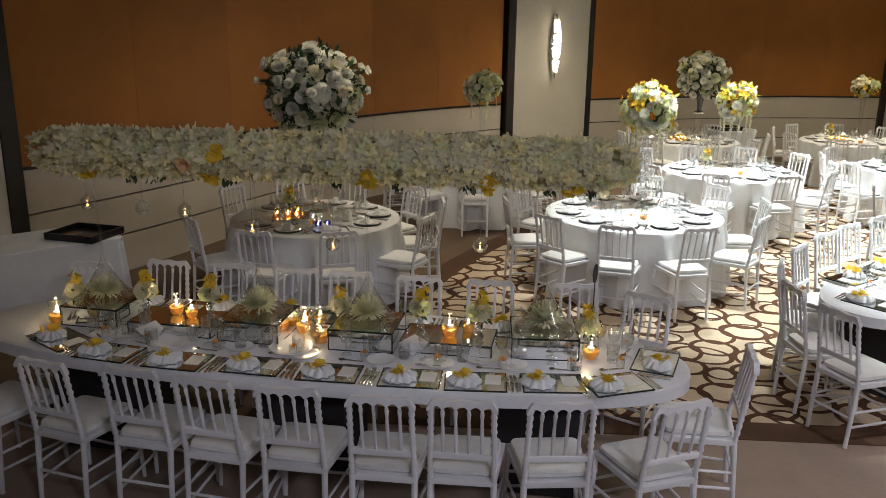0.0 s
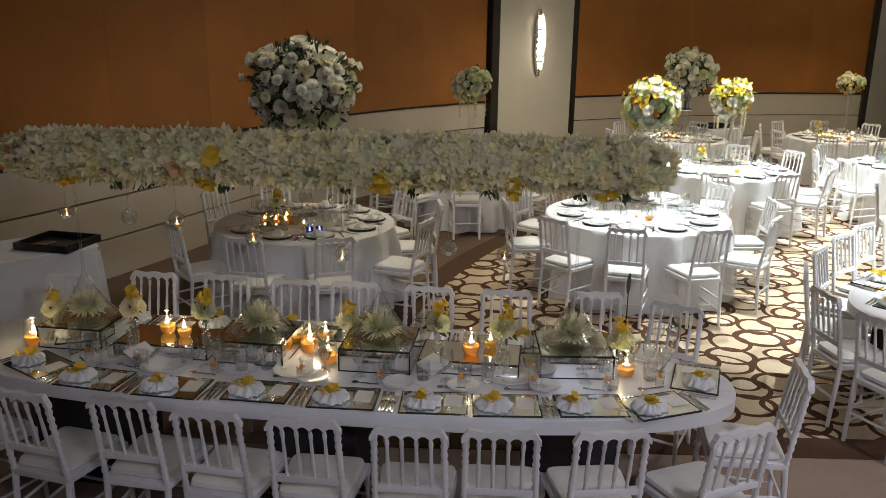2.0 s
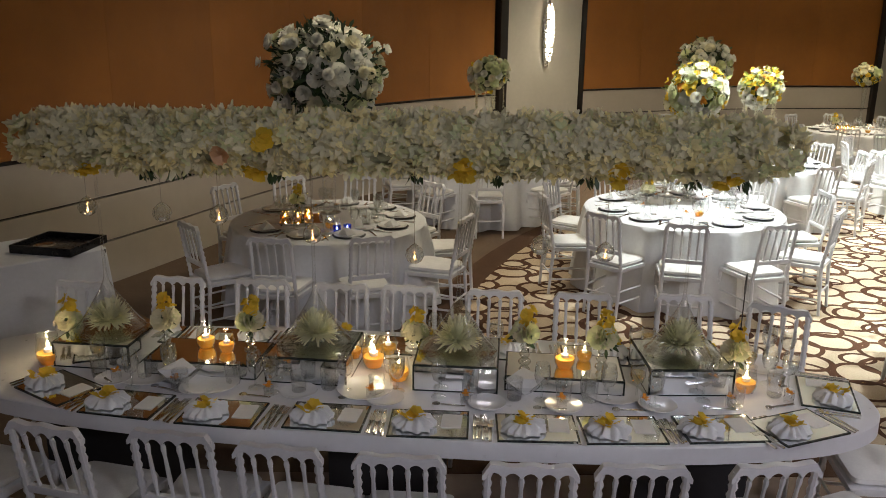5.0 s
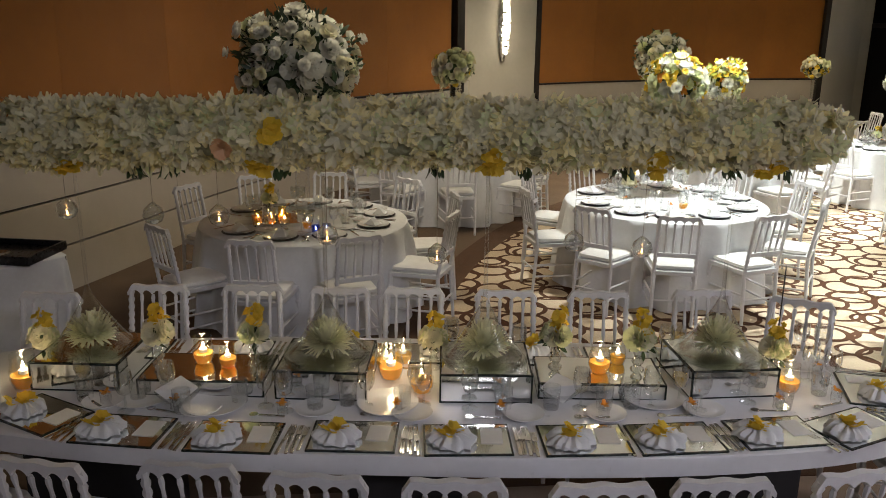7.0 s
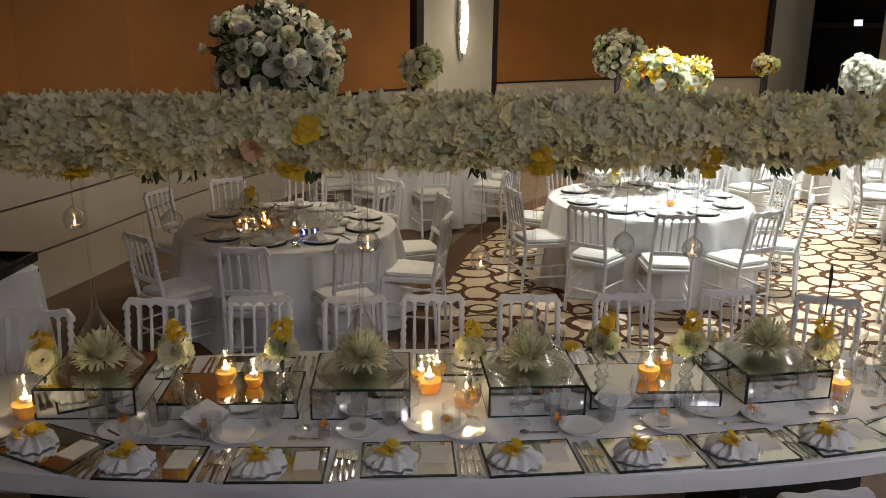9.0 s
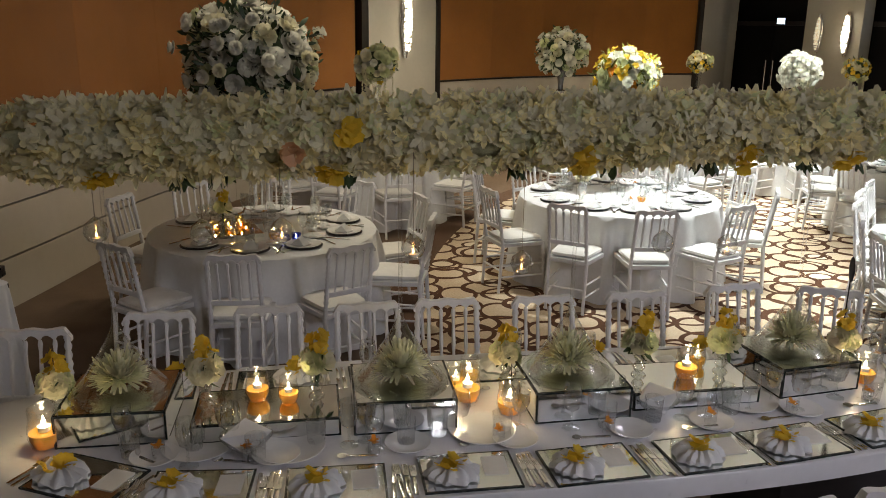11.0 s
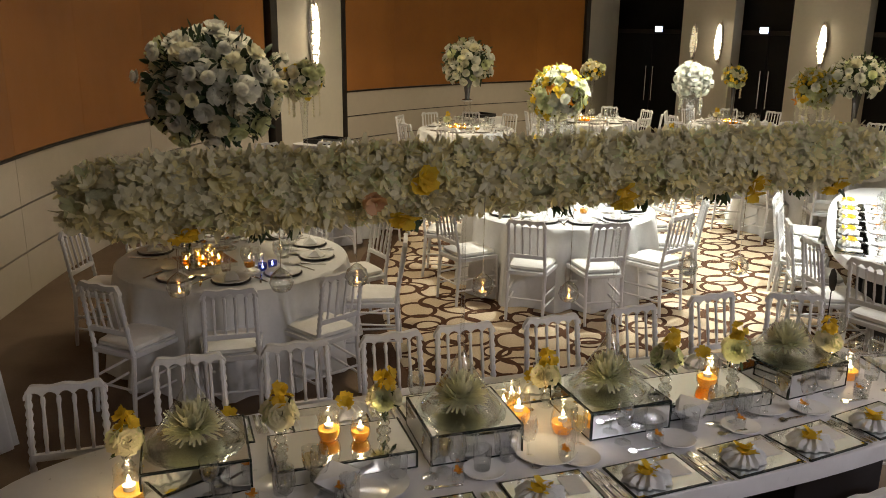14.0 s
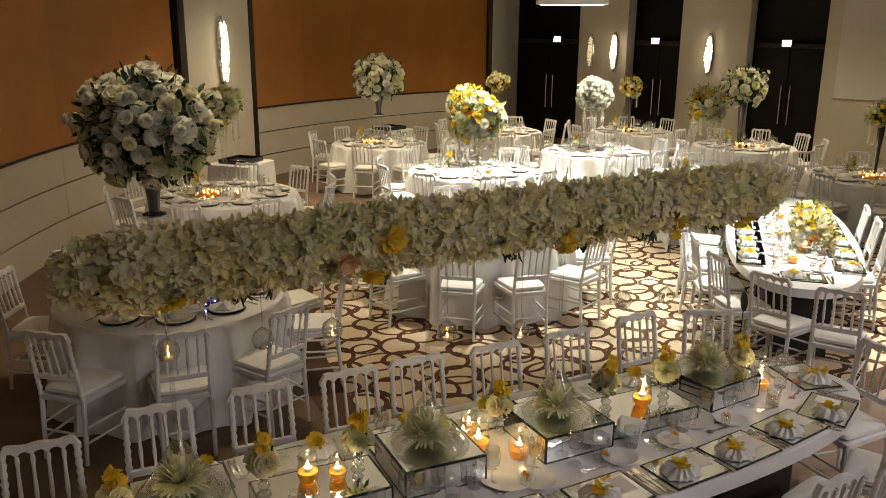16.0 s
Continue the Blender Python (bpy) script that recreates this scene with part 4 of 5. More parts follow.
def bell_stand(x, y, z, top):
    """A clear bell that narrows into a long glass tube, standing mouth down."""
    th = thing("glass_bell_stand", "clear glass bell narrowing into a tall tube under the garland", "glass stand", pose(x, y, z), "glass bell stands")
    bm = B()
    lathe(bm, [(0.170, 0.0), (0.164, 0.006), (0.138, 0.035), (0.104, 0.085), (0.066, 0.145), (0.033, 0.20), (0.0135, 0.245)], 28, cap=False)
    part("bell", bm, M_BELL, th, "flared clear glass bell")
    bm = B()
    lathe(bm, [(0.0135, 0.245), (0.008, 0.29), (0.0075, top - z)], 10, cap=False)
    part("tube", bm, M_BELL, th, "long thin glass tube")
    dish = single("glass_plate", lathe(B(), [(0.02, 0), (0.11, 0.002), (0.19, 0.012), (0.192, 0.015), (0.11, 0.006), (0.02, 0.004)], 30), M_GLASS, "round clear glass plate under a bell", "plate", pose(x, y, z - 0.0165), "glass plates")
    r = random.Random(int(x * 100))
    fl = thing("chrysanthemum", "pale green spider chrysanthemum under a glass bell", "flowers", pose(x, y, z + 0.002), "flowers under glass")
    for tier in range(6):
        verts, faces = [Vector((0, 0, 0.02))], []
        n = (84, 88, 84, 74, 60, 42)[tier]
        for k in range(n):
            a = 2 * math.pi * (k + 0.5 * tier) / n + r.uniform(-0.1, 0.1)
            el = radians((4, 17, 32, 48, 64, 80)[tier] + r.uniform(-7, 7))
            d = Vector((math.cos(a) * math.cos(el), math.sin(a) * math.cos(el), math.sin(el)))
            s = Vector((-math.sin(a), math.cos(a), 0))
            petal(verts, faces, Vector((0, 0, 0.025)) + d * 0.02, d, s, Vector((0, 0, 1)), 0.088 * r.uniform(0.78, 1.16), 0.014, r.uniform(-0.3, 0.25), 0.6, 0)
        ob = new("petal_whorl", raw_mesh("petal_whorl", verts, faces, M_MUM))
        ob.parent = fl


def mirror_box(name, label, x, y, w, d, h, turn=-6.0, z=None):
    """A box faced with mirror glass, its edges black."""
    th = thing(name, label, "mirror box", pose(x, y, (HTOP if z is None else z) + 0.001, 0, 0, turn), "mirror boxes")
    for nm, size, at in (("front_pane", (w - 0.012, 0.006, h - 0.012), (0, -d / 2, h / 2)), ("back_pane", (w - 0.012, 0.006, h - 0.012), (0, d / 2, h / 2)), ("side_pane", (0.006, d - 0.012, h - 0.012), (-w / 2, 0, h / 2)), ("side_pane", (0.006, d - 0.012, h - 0.012), (w / 2, 0, h / 2)), ("top_pane", (w - 0.012, d - 0.012, 0.006), (0, 0, h - 0.002))):
        bm = B()
        box(bm, size, at)
        part(nm, bm, M_MIRROR, th, soft=False)
    bm = B()
    e = 0.007
    for sx in (-1, 1):
        for sy in (-1, 1):
            box(bm, (e, e, h), (sx * w / 2, sy * d / 2, h / 2))
    for z in (e / 2, h - e / 2):
        for s in (-1, 1):
            box(bm, (w, e, e), (0, s * d / 2, z))
            box(bm, (e, d, e), (s * w / 2, 0, z))
    part("edging", bm, M_EDGE, th, "thin black edging", soft=False)
    return th


BOXH, LOWH = 0.128, 0.072
for x, y, turn in ((-2.00, 4.435, -7), (-0.94, 4.28, -7), (-0.25, 4.21, -5), (0.81, 4.195, 1)):
    mirror_box("mirror_box", "square mirror-faced box with black edges on the head table", x, y, 0.385, 0.37, BOXH, turn)
    bell_stand(x, y + 0.02, HTOP + BOXH + 0.018, 1.80)
for x, y in ((-1.46, 4.31), (0.25, 4.17)):
    mirror_box("low_mirror_box", "long low mirror-faced riser on the head table", x, y, 0.54, 0.29, LOWH)


# ---- small glass and candles ----


def candle(x, y, z, s=1.0, lit=0.0, group="amber candles"):
    th = thing("candle_glass", "lit floating candle over amber wax in clear glass", "candle", pose(x, y, z + 0.001), group)
    bm = B()
    lathe(bm, [(0.028 * s, 0), (0.037 * s, 0.004 * s), (0.047 * s, 0.036 * s), (0.047 * s, 0.062 * s), (0.040 * s, 0.098 * s), (0.041 * s, 0.125 * s)], 18, cap=False)
    part("cup", bm, M_GLASS, th, "clear bubble glass cup")
    bm = B()
    lathe(bm, [(0.030 * s, 0.005 * s), (0.042 * s, 0.030 * s), (0.043 * s, 0.050 * s), (0.010 * s, 0.052 * s)], 16)
    part("amber_fill", bm, M_WAX, th, "amber scented wax")
    bm = B()
    lathe(bm, [(0.017 * s, 0.053 * s), (0.018 * s, 0.068 * s), (0.003 * s, 0.069 * s)], 12)
    part("tealight", bm, M_PORCELAIN, th, "small white floating tealight")
    bm = B()
    lathe(bm, [(0.0015, 0), (0.0062 * s, 0.007 * s), (0.0042 * s, 0.015 * s), (0.0008, 0.026 * s)], 8, at=(0, 0, 0.074 * s))
    part("flame", bm, M_FLAME, th, "small bright flame")
    if lit:
        lamp("candle_light", "POINT", (x, y, z + 0.115 * s), lit * 0.7, (1.0, 0.72, 0.4), size=0.012)
    return th


def wine_glass():
    th = thing("wine_glass", "clear stemmed wine glass", "glass", None, "wine glasses")
    bm = B()
    lathe(bm, [(0.036, 0), (0.034, 0.003), (0.006, 0.008), (0.004, 0.07)], 14, cap=False)
    part("stem", bm, M_GLASS, th)
    bm = B()
    lathe(bm, [(0.004, 0.07), (0.026, 0.085), (0.037, 0.12), (0.036, 0.15), (0.031, 0.18)], 16, cap=False)
    part("bowl", bm, M_CRYSTAL, th)
    return th


def water_glass():
    th = thing("water_glass", "clear water tumbler", "glass", None, "water glasses")
    bm = B()
    lathe(bm, [(0.030, 0), (0.032, 0.006), (0.038, 0.10)], 16, cap=False)
    part("wall", bm, M_CRYSTAL, th)
    bm = B()
    lathe(bm, [(0.030, 0.001), (0.031, 0.008)], 16)
    part("base", bm, M_CRYSTAL, th)
    return th


def favour_glass():
    th = thing("votive_glass", "tiny glass votive with an orange bloom", "votive", None, "orange votives")
    bm = B()
    lathe(bm, [(0.018, 0), (0.022, 0.004), (0.024, 0.06)], 12, cap=False)
    part("cup", bm, M_CRYSTAL, th)
    piece("bloom", YELLOWS[1], th, Matrix.Translation((0, 0, 0.05)) @ Matrix.Diagonal((0.022, 0.022, 0.022, 1)))
    return th


def napkin():
    """A linen napkin gathered into a rosette with a yellow bloom on it."""
    th = thing("napkin", "white napkin gathered into a rosette with a yellow flower", "napkin", None, "white napkins")
    bm = B()
    n, rings = 72, []
    for i, (rad, z) in enumerate(((0.012, 0.030), (0.035, 0.040), (0.058, 0.036), (0.078, 0.025), (0.092, 0.010), (0.094, 0.001))):
        ring = []
        for a in np.linspace(0, 2 * math.pi, n, endpoint=False):
            f = 0.7 * math.sin(13 * a + 1.6 * math.sin(3 * a) + 0.5 * i) + 1.6 * noise.noise((2.5 * math.cos(a), 2.5 * math.sin(a), i * 0.7))
            rr = rad + 0.009 * f * i / 5
            ring.append(bm.verts.new((rr * math.cos(a), 0.85 * rr * math.sin(a), z + 0.007 * f * (0.5 + 0.2 * i if i < 5 else 0.0) + 0.004)))
        rings.append(ring)
    for p, q in zip(rings, rings[1:]):
        for k in range(n):
            bm.faces.new((p[k], p[(k + 1) % n], q[(k + 1) % n], q[k]))
    bm.faces.new(rings[0])
    bm.faces.new(rings[-1][::-1])
    part("cloth", bm, M_LINEN, th)
    r = random.Random(4)
    for k in range(2):
        piece("yellow_bloom", YELLOWS[2 * k], th, pose(0.02 * k - 0.012, -0.03 + 0.045 * k, 0.038, -25 + 40 * k, 10, 70 * k) @ Matrix.Diagonal((0.05, 0.05, 0.05, 1)), "yellow silk bloom")
    return th


def cutlery(kind):
    th = thing(kind, "polished steel " + kind + " lying beside a plate", "cutlery", None, "table cutlery")
    bm = B()
    box(bm, (0.013, 0.11, 0.005), (0, -0.045, 0.0035), bevel=0.0015)
    part("handle", bm, M_SILVER, th)
    bm = B()
    if kind == "fork":
        rim = [(-0.011, 0.012), (0.011, 0.012), (0.011, 0.082)]
        for k in range(3):
            x = 0.0075 - 0.006 * k
            rim += [(x, 0.082), (x - 0.0005, 0.042), (x - 0.0025, 0.042), (x - 0.003, 0.082)]
        rim += [(-0.011, 0.082)]
        lo, hi = ([bm.verts.new((x, y, z)) for x, y in rim] for z in (0.005, 0.0075))
        bm.faces.new(lo[::-1])
        bm.faces.new(hi)
        for k in range(len(rim)):
            bm.faces.new((lo[k], lo[(k + 1) % len(rim)], hi[(k + 1) % len(rim)], hi[k]))
        part("fork_head", bm, M_SILVER, th)
    elif kind == "knife":
        box(bm, (0.016, 0.11, 0.002), (0.002, 0.062, 0.003), bevel=0.0008)
        part("blade", bm, M_SILVER, th)
    else:
        lathe(bm, [(0.001, 0.002), (0.012, 0.003), (0.019, 0.006), (0.018, 0.007)], 14, at=(0, 0.03, 0))
        part("bowl", bm, M_SILVER, th)
    return th


def plate(R, material, name="plate", label="plain white porcelain plate"):
    return single(name, lathe(B(), [(0.01, 0.0), (R * 0.55, 0.0), (R * 0.7, 0.004), (R, 0.012), (R * 0.995, 0.015), (R * 0.68, 0.007), (R * 0.5, 0.004), (0.01, 0.004)], 30), material, label, "plate", None, "table plates")


def used(make):
    """Gives back a placer that sets the first one made, then copies of it."""
    store = []

    def put(m):
        if not store:
            store.append(make())
            store[0].matrix_basis = m
            return store[0]
        return copy_thing(store[0], m)

    return put


put_wine, put_water, put_favour, put_napkin = used(wine_glass), used(water_glass), used(favour_glass), used(napkin)
put_fork, put_knife, put_spoon = (used(lambda k=k: cutlery(k)) for k in ("fork", "knife", "spoon"))
put_plate = used(lambda: plate(0.085, M_PORCELAIN))
put_big = used(lambda: plate(0.13, M_PORCELAIN))


def placemat():
    th = thing("mirror_placemat", "square mirror placemat with a black edge", "placemat", None, "mirror placemats")
    bm = B()
    box(bm, (0.32, 0.225, 0.005), (0, 0, 0.0045))
    part("mirror", bm, M_MIRROR, th, soft=False)
    bm = B()
    for s in (-1, 1):
        box(bm, (0.336, 0.008, 0.007), (0, s * 0.1165, 0.0035))
        box(bm, (0.008, 0.225, 0.007), (s * 0.164, 0, 0.0035))
    part("edging", bm, M_EDGE, th, soft=False)
    return th


def menu_card():
    bm = B()
    box(bm, (0.085, 0.12, 0.002), (0, 0, 0.001))
    return single("menu_card", bm, M_CARD, "small plain white menu card", "card", None, "menu cards", soft=False)


put_mat, put_card = used(placemat), used(menu_card)


def setting(x, y, face, z, r, full=True):
    """One place at table; face is the way a guest there looks."""
    m = pose(x, y, z, 0, 0, face - 90 + r.uniform(-2, 2))
    put_mat(m @ pose(0, 0, 0.0005))
    put_napkin(m @ pose(r.uniform(-0.09, -0.05), -0.02, 0.008, 0, 0, r.uniform(-30, 30)))
    put_card(m @ pose(0.095, 0.02, 0.0085, 0, 0, r.uniform(-4, 4)))
    for k in range(3 if full else 2):
        put_fork(m @ pose(-0.192 - 0.026 * k, -0.02 + 0.008 * k, 0.001, 0, 0, r.uniform(-4, 4)))
        put_knife(m @ pose(0.192 + 0.024 * k, -0.02 + 0.006 * k, 0.001, 0, 0, r.uniform(-4, 4)))
    put_spoon(m @ pose(0.05, 0.185, 0.001, 0, 0, 82 + r.uniform(-6, 6)))
    put_favour(m @ pose(0.13 + r.uniform(-0.02, 0.02), 0.20, 0.001))
    if full:
        put_plate(m @ pose(-0.20 + r.uniform(-0.02, 0.02), 0.22, 0.001))
        put_wine(m @ pose(0.03 + r.uniform(-0.03, 0.03), 0.27, 0.001))
        if r.random() < 0.6:
            put_water(m @ pose(-0.07 + r.uniform(-0.02, 0.02), 0.28, 0.001))


rs = random.Random(31)
for x, y, f in ((-2.08, 4.03, 58), (-1.71, 3.87, 78), (-1.27, 3.79, 82), (-0.815, 3.765, 85), (-0.38, 3.71, 87), (0.07, 3.68, 89), (0.425, 3.67, 91), (0.84, 3.69, 95), (1.18, 3.71, 112), (1.45, 4.04, 160)):
    setting(x, y, f, HTOP, rs, -1.8 < x < 1.0)
for x in (-1.95, -1.45, -0.97, -0.55, -0.08, 0.42, 0.90):
    p = HM @ Vector((x - HX, 0.385, HTOP))
    setting(p.x, p.y, 265, HTOP, rs, False)

# candles of the head table
for x, y, dz, s, lit in ((-2.25, 4.30, 0, 1.25, 1.2), (-1.495, 4.36, LOWH, 1.0, 0.8), (-1.38, 4.31, LOWH, 0.85, 0.5), (-0.66, 4.30, 0, 1.2, 0.7), (-0.68, 4.40, 0, 1.0, 0), (-0.53, 4.15, 0, 1.1, 0.5), (-0.60, 4.47, 0, 0.95, 0), (0.252, 4.15, LOWH, 1.05, 1.0), (0.36, 4.24, LOWH, 0.8, 0), (1.08, 4.06, 0, 1.05, 0.7)):
    candle(x, y, HTOP + dz, s, lit)


def bud_vase(x, y, z, seed):
    """A stacked crystal bud vase with a cream rose and a yellow orchid."""
    r = random.Random(seed)
    th = thing("bud_vase", "cut crystal bud vase with cream rose and yellow orchid", "vase", pose(x, y, z + 0.001), "bud vases")
    bm = B()
    lathe(bm, [(0.032, 0), (0.030, 0.008), (0.014, 0.018), (0.028, 0.04), (0.014, 0.062), (0.024, 0.08), (0.016, 0.1), (0.022, 0.12)], 10, cap=False)
    part("glass", bm, M_CRYSTAL, th)
    for k in range(5):
        d = Vector((math.cos(k * 1.3 + seed), math.sin(k * 1.3 + seed), 0.5)).normalized()
        place_bloom("cream_rose", (ROSES[2], GREENS[0], ROSES[2])[k % 3], th, Vector((0, 0, 0.14)) + d * 0.03, d, 0.056 * r.uniform(0.8, 1.1), r)
    for k in range(5):
        d = Vector((math.cos(k * 2.2 + seed), math.sin(k * 2.2 + seed), 0.6)).normalized()
        place_bloom("yellow_orchid", YELLOWS[0], th, Vector((0.01, 0, 0.185 + 0.016 * k)) + d * 0.02, d, 0.034 * r.uniform(0.8, 1.15), r)
    leaf_part(th, ball_dirs(12, r), Vector((0, 0, 0.13)), 0.04, 0.045, M_LEAF, r)
    return th


for i, (x, y, dz) in enumerate(((-2.24, 4.52, 0), (-1.69, 4.36, LOWH), (-1.27, 4.34, LOWH), (0.07, 4.22, LOWH), (0.43, 4.17, LOWH), (1.07, 4.20, 0), (-0.46, 4.40, 0))):
    bud_vase(x, y, HTOP + dz, i + 1)


def salad_bowl(x, y):
    th = thing("napkin_bowl", "glass bowl holding a folded white napkin", "bowl", pose(x, y, HTOP + 0.001), "glass bowls")
    bm = B()
    lathe(bm, [(0.03, 0), (0.035, 0.004), (0.075, 0.04), (0.095, 0.065)], 20, cap=False)
    part("bowl", bm, M_CRYSTAL, th)
    bm = B()
    a = [bm.verts.new(v) for v in ((-0.09, -0.03, 0.075), (0.09, -0.03, 0.085), (0.0, -0.07, 0.02), (0.0, 0.06, 0.10), (0.03, 0.02, 0.02), (-0.05, 0.05, 0.06))]
    for f in ((0, 2, 1), (0, 1, 3), (1, 2, 4), (1, 4, 3), (0, 3, 5), (0, 5, 2), (2, 5, 4), (3, 4, 5)):
        bm.faces.new([a[i] for i in f])
    part("napkin", bm, M_LINEN, th, "folded white napkin")


salad_bowl(0.05, 4.03)
salad_bowl(-1.55, 4.10)
for x, y in ((0.46, 4.02), (-0.68, 4.04), (-1.40, 4.08), (1.27, 4.36), (-1.72, 4.17)):
    put_big(pose(x, y, HTOP + 0.001))
for x, y in ((-0.56, 4.06), (1.33, 4.44), (1.41, 4.40), (-0.05, 4.47), (0.62, 3.90), (0.65, 4.42), (1.22, 4.15), (1.29, 4.09), (-1.02, 4.60), (-0.36, 4.58), (-1.75, 4.04), (-1.1, 4.0)):
    put_wine(pose(x, y, HTOP + 0.001))


for x, y in ((-1.52, 4.02), (-1.30, 4.10), (-0.98, 4.02), (-0.62, 3.98), (-0.20, 3.96), (0.22, 3.94), (0.34, 4.00), (0.98, 3.90), (1.20, 4.02), (-1.95, 4.16)):
    put_water(pose(x, y, HTOP + 0.001))


def juice_glass():
    th = thing("juice_glass", "stemmed glass half full of amber drink", "glass", None, "filled glasses")
    part("stem", lathe(B(), [(0.034, 0), (0.032, 0.003), (0.006, 0.008), (0.004, 0.06)], 14, cap=False), M_GLASS, th)
    part("bowl", lathe(B(), [(0.004, 0.06), (0.024, 0.075), (0.036, 0.11), (0.035, 0.16)], 16, cap=False), M_CRYSTAL, th)
    part("drink", lathe(B(), [(0.004, 0.064), (0.022, 0.078), (0.033, 0.11), (0.033, 0.125)], 14), M_AMBER, th, "pale amber drink")
    return th


put_juice = used(juice_glass)
for x, y in ((-0.53, 4.03), (-1.62, 4.17), (-1.12, 4.07), (0.56, 3.99), (0.98, 4.05), (-0.12, 4.05), (1.15, 4.22), (-1.98, 4.24), (-0.42, 4.52), (0.72, 4.45)):
    put_juice(pose(x, y, HTOP + 0.001))


def hanging_globe(x, y, z, lit):
    th = thing("hanging_globe", "small clear glass globe with a tealight hung from the garland", "hanging candle", pose(x, y, z), "hanging globes")
    bm = B()
    lathe(bm, [(0.012, -0.042), (0.034, -0.03), (0.045, -0.004), (0.038, 0.024), (0.018, 0.042), (0.005, 0.052)], 16, cap=False)
    part("globe", bm, M_CRYSTAL, th)
    bm = B()
    rod(bm, (0, 0, 0.05), (0, 0, 1.80 - z), 0.0012, seg=5)
    part("thread", bm, M_SILVER, th, "thin thread")
    bm = B()
    lathe(bm, [(0.017, -0.038), (0.018, -0.024)], 10)
    part("tealight", bm, M_PORCELAIN, th)
    if lit:
        bm = B()
        lathe(bm, [(0.002, 0), (0.0045, 0.006), (0.001, 0.02)], 8, at=(0, 0, -0.022))
        part("flame", bm, M_SPARK, th)


for x, y, z, lit in ((-2.02, 4.38, 1.52, 1), (-1.66, 4.36, 1.50, 0), (-1.38, 4.32, 1.50, 1), (-0.92, 4.17, 1.45, 1), (-0.46, 4.26, 1.335, 1), (0.12, 4.2, 1.40, 0), (0.42, 4.2, 1.37, 1)):
    hanging_globe(x, y, z, lit)
no = thing("table_number_stand", "dark oval table number on a thin stem", "table number", pose(1.10, 4.24, HTOP))
bm = B()
rod(bm, (0, 0, 0.004), (0, 0, 0.42), 0.003, seg=6)
part("stem", bm, M_UNDER, no)
part("foot", lathe(B(), [(0.035, 0), (0.033, 0.005), (0.004, 0.009)], 14), M_UNDER, no)
bm = B()
lathe(bm, [(0.001, -0.06), (0.02, -0.045), (0.03, 0), (0.02, 0.045), (0.001, 0.06)], 14, m=pose(0, 0, 0.465, 0, 0, 63) @ Matrix.Diagonal((1.6, 0.12, 1, 1)))
part("plaque", bm, M_UNDER, no)

# ---- settings of the round tables ----


def charger():
    return single("charger", lathe(B(), [(0.01, 0), (0.10, 0), (0.133, 0.006), (0.135, 0.010), (0.10, 0.005), (0.01, 0.004)], 26), M_BLACK, "dark round charger plate", "plate", None, "dark chargers")


def fold_napkin():
    bm = B()
    rows = []
    for i in range(7):
        x = -0.05 + 0.1 * i / 6
        rows.append([bm.verts.new((x, -0.055, 0.004)), bm.verts.new((x * 0.5, 0.0, 0.05 + 0.012 * (i % 2))), bm.verts.new((x, 0.055, 0.004))])
    for p, q in zip(rows, rows[1:]):
        for k in range(2):
            bm.faces.new((p[k], p[k + 1], q[k + 1], q[k]))
    for rr in (rows[0], rows[-1]):
        bm.faces.new(rr)
    return single("folded_napkin", bm, M_LINEN, "white napkin pleated on a plate", "napkin", None, "pleated napkins")


def candle_tray():
    th = thing("candle_tray", "square mirror tray of small lit tealights", "candle tray", None, "candle trays")
    bm = B()
    box(bm, (0.36, 0.36, 0.03), (0, 0, 0.015), bevel=0.004)
    part("tray", bm, M_MIRROR, th, soft=False)
    for k in range(6):
        a = k * 1.05
        x, y = (0.05 + 0.07 * (k % 2)) * math.cos(a) * 1.1, (0.05 + 0.07 * (k % 2)) * math.sin(a) * 1.1
        cup = part("tealight_cup", lathe(B(), [(0.025, 0), (0.03, 0.004), (0.033, 0.07)], 12, at=(x, y, 0.031), cap=False), M_AMBER, th)
        part("wax", lathe(B(), [(0.027, 0.002), (0.028, 0.02)], 10, at=(x, y, 0.031)), M_WAX, cup)
        part("flame", lathe(B(), [(0.002, 0), (0.006, 0.008), (0.001, 0.024)], 6, at=(x, y, 0.053)), M_FLAME, cup)
    return th


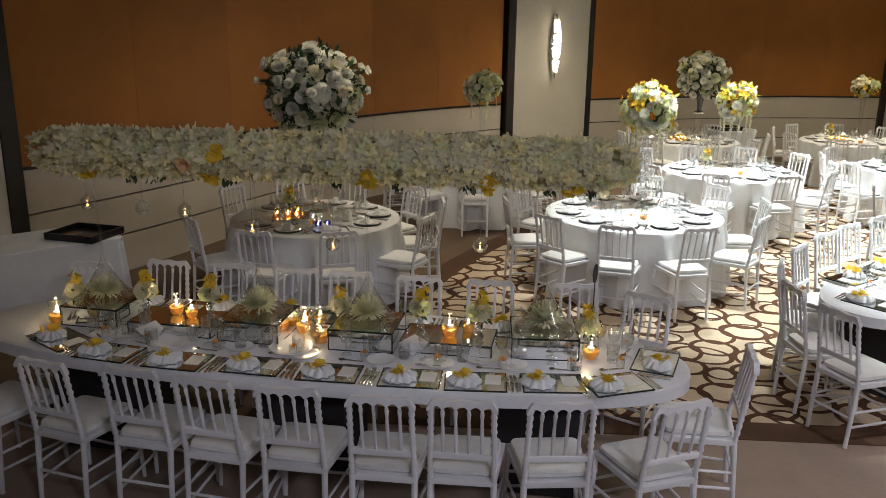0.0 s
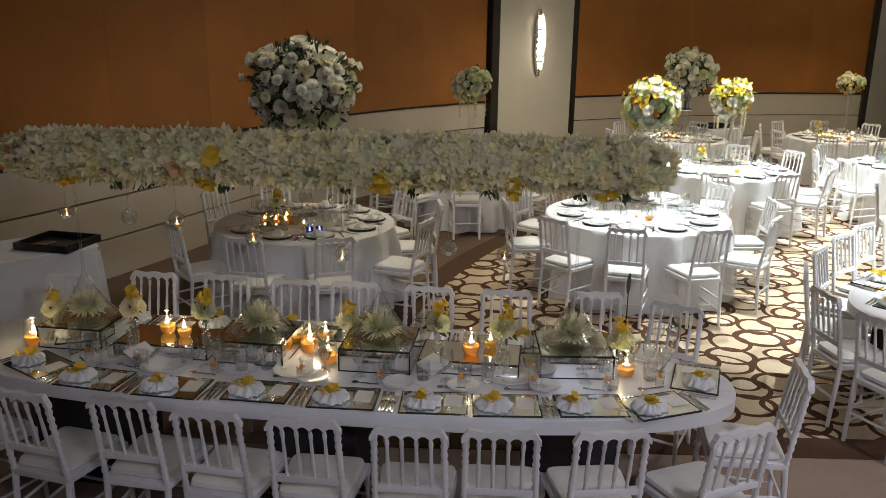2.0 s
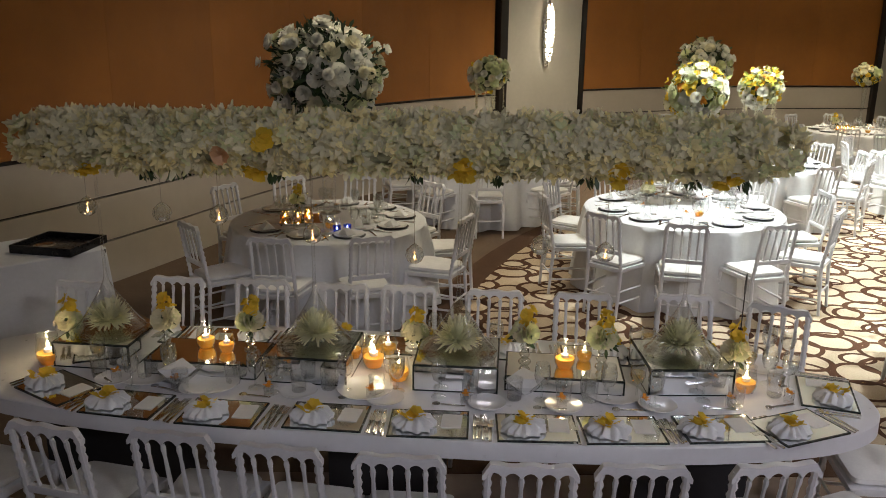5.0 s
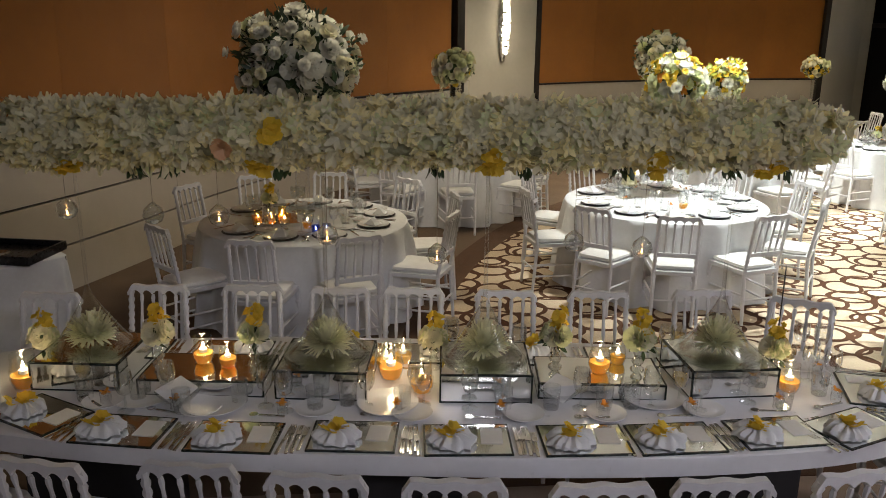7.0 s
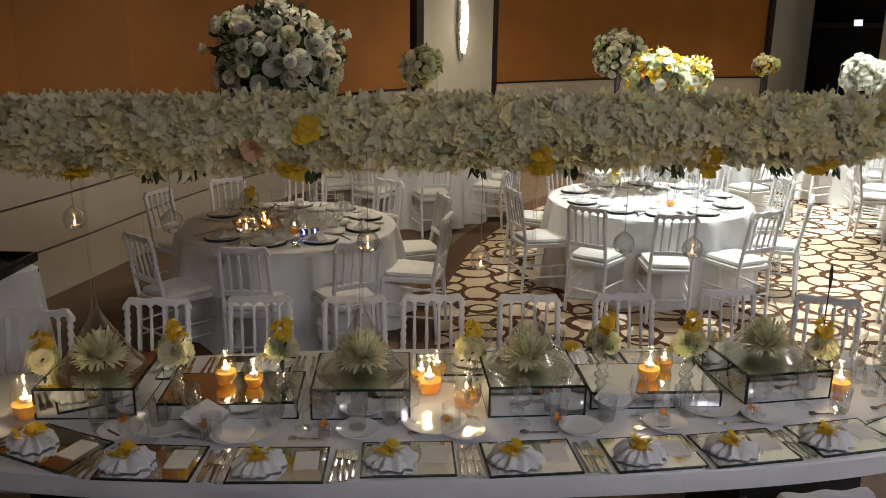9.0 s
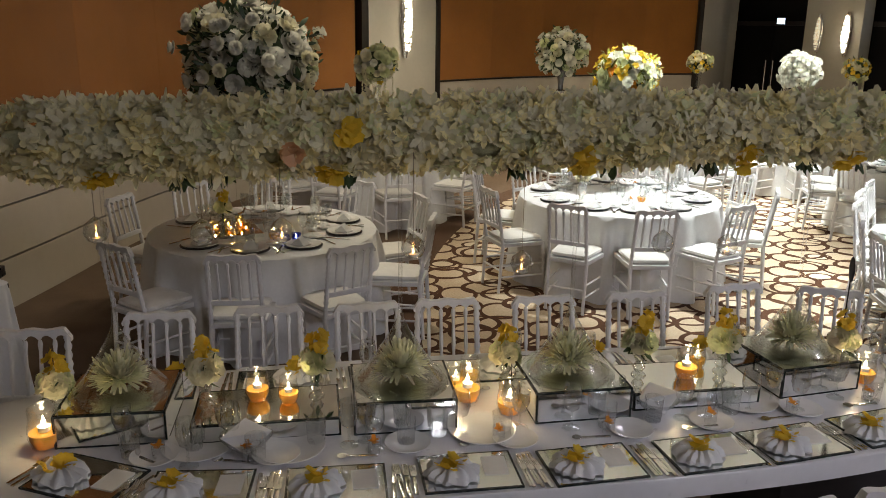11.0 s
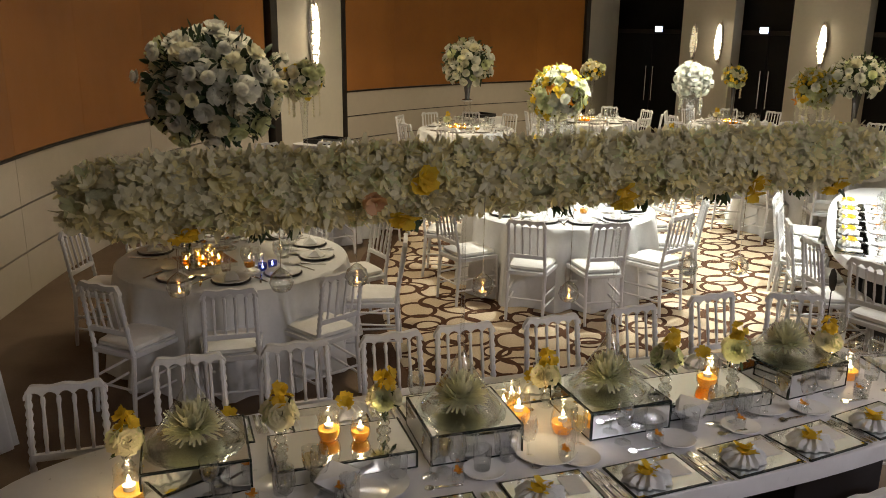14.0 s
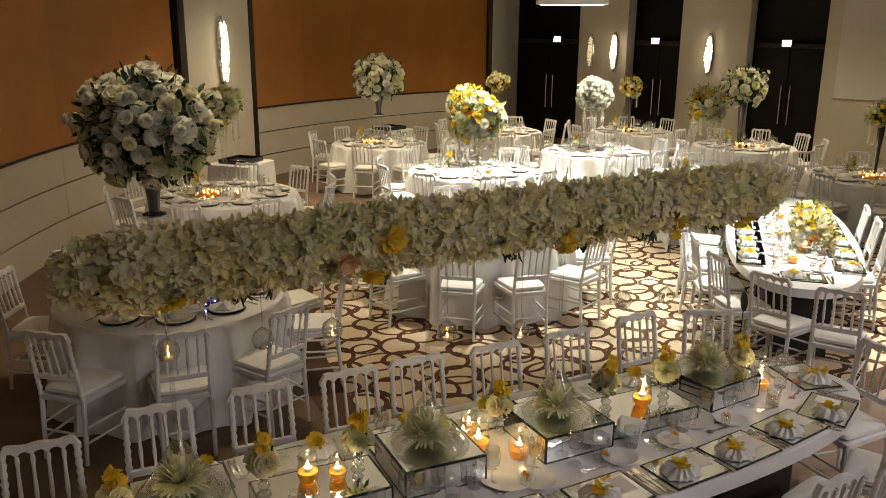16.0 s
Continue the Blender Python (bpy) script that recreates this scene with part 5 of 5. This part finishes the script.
put_charger, put_fold, put_tray = used(charger), used(fold_napkin), used(candle_tray)
put_round = used(lambda: plate(0.125, M_PORCELAIN))
rt = random.Random(77)
for name, (x, y, R, angles) in TABLES.items():
    for a in angles:
        c, s = math.cos(radians(a)), math.sin(radians(a))
        m = pose(x + (R - 0.21) * c, y + (R - 0.21) * s, 0.743, 0, 0, a + 90)
        put_charger(m)
        put_round(m @ pose(0, 0, 0.0075))
        put_fold(m @ pose(rt.uniform(-0.02, 0.02), 0, 0.015, 0, 0, rt.uniform(-30, 30)))
        put_fork(m @ pose(-0.195, 0, 0.001))
        put_knife(m @ pose(0.195, 0, 0.001))
        put_wine(m @ pose(0.10, 0.21 + rt.uniform(-0.02, 0.02), 0.001))
        put_wine(m @ pose(0.17, 0.17 + rt.uniform(-0.02, 0.02), 0.001))
        if rt.random() < 0.7:
            put_water(m @ pose(-0.04, 0.23, 0.001))
        put_plate(m @ pose(-0.17, 0.17, 0.001))
        if rt.random() < 0.4:
            put_favour(m @ pose(0.02, 0.28, 0.001))
    if name not in ("T2", "T3", "T7", "T12"):
        k = 0
        put_tray(pose(x + 0.24 * math.cos(radians(200 + 170 * k)), y + 0.22 * math.sin(radians(200 + 170 * k)) - 0.04, 0.743, 0, 0, 10 + 5 * k))
    candle(x + 0.05, y - 0.34, 0.743, 0.9, 0, "amber candles")
    bud_vase(x - 0.30, y + 0.12, 0.743, len(name) + int(x * 10) % 7)
for lx in (-1.15, -0.72, -0.28, 0.16, 0.6):
    for ly, f in ((-0.39, 130), (0.39, 310)):
        p = GM @ Vector((lx, ly, HTOP))
        setting(p.x, p.y, f, HTOP, rt)
p = GM @ Vector((-1.60, 0.0, HTOP))
setting(p.x, p.y, 40, HTOP, rt, False)
for lx, ly in ((-1.15, 0.05), (-0.75, -0.06), (-0.2, 0.1), (0.2, -0.05), (0.6, 0.05)):
    p = GM @ Vector((lx, ly, HTOP))
    candle(p.x, p.y, HTOP, 1.0)
for lx, ly in ((-1.35, 0.2), (-1.3, -0.15), (-1.0, 0.18), (-0.95, -0.16), (-0.55, 0.15), (-0.45, -0.15), (-0.05, 0.16), (0.0, -0.16), (0.4, 0.15)):
    put_wine(GM @ pose(lx, ly, HTOP + 0.001))

# ---- service tables with black trays ----


def service_table(x, y, turn, w, d, tx, ty, tt):
    th = thing("service_table", "small service table hidden under white cloth", "table", pose(x, y, 0, 0, 0, turn), "service tables")
    bm = B()
    box(bm, (w - 0.04, d - 0.04, 0.03), (0, 0, 0.72), bevel=0.004)
    part("tabletop", bm, M_UNDER, th)
    for sx in (-1, 1):
        for sy in (-1, 1):
            bm = B()
            rod(bm, (sx * (w / 2 - 0.08), sy * (d / 2 - 0.08), 0), (sx * (w / 2 - 0.08), sy * (d / 2 - 0.08), 0.705), 0.015)
            part("leg", bm, M_UNDER, th)
    bm = B()
    n, rings = 96, []
    for k, (g, z, f) in enumerate(((0.3, 0.742, 0), (0.98, 0.742, 0), (1.0, 0.735, 0), (1.01, 0.65, 0.2), (1.04, 0.35, 0.7), (1.08, 0.012, 1.0))):
        ring = []
        for i in range(n):
            a = 2 * math.pi * i / n
            c, s = math.cos(a), math.sin(a)
            e = 0.16
            px, py = w / 2 * math.copysign(abs(c) ** e, c), d / 2 * math.copysign(abs(s) ** e, s)
            wv = 1 + 0.03 * f * math.sin(14 * a + 1.3 * math.sin(2 * a))
            ring.append(bm.verts.new((px * g * wv, py * g * wv, z)))
        rings.append(ring)
    for p, q in zip(rings, rings[1:]):
        for i in range(n):
            bm.faces.new((p[i], p[(i + 1) % n], q[(i + 1) % n], q[i]))
    bm.faces.new(rings[0])
    single("tablecloth", bm, M_LINEN, "white cloth hanging to the floor over a service table", "tablecloth", pose(x, y, 0, 0, 0, turn), "white tablecloths")
    tray = thing("black_tray", "black lacquer tray with raised rim on white cloth", "tray", pose(tx, ty, 0.743, 0, 0, tt), "black trays")
    bm = B()
    box(bm, (0.5, 0.44, 0.02), (0, 0, 0.011), bevel=0.005)
    part("base", bm, M_BLACK, tray)
    for sx, sy, bw, bd in ((-1, 0, 0.02, 0.44), (1, 0, 0.02, 0.44), (0, -1, 0.46, 0.02), (0, 1, 0.46, 0.02)):
        bm = B()
        box(bm, (bw, bd, 0.045), (sx * 0.24, sy * 0.21, 0.04), bevel=0.004)
        part("rim", bm, M_BLACK, tray)
    dish = plate(0.08, M_CRYSTAL, "glass_dish", "clear glass dish on a black tray")
    dish.matrix_basis = pose(tx - 0.08, ty - 0.06, 0.766)


service_table(-3.47, 6.31, 44, 1.15, 0.72, -3.17, 6.44, -12)
service_table(1.09, 13.12, 38, 0.75, 0.7, 1.09, 13.12, 38)
service_table(4.86, 15.57, 20, 0.75, 0.7, 4.86, 15.57, 20)

for x, y in ((-1.18, 7.02), (-1.10, 7.06)):
    th = thing("blue_votive", "small cobalt blue glass votive beside candles", "votive", pose(x, y, 0.744), "blue votives")
    part("cup", lathe(B(), [(0.024, 0), (0.03, 0.004), (0.034, 0.05)], 14, cap=False), M_BLUE, th)
    part("tealight", lathe(B(), [(0.02, 0.003), (0.02, 0.018)], 12), M_PORCELAIN, th)
    part("flame", lathe(B(), [(0.002, 0), (0.005, 0.008), (0.001, 0.022)], 6, at=(0, 0, 0.019)), M_FLAME, th)
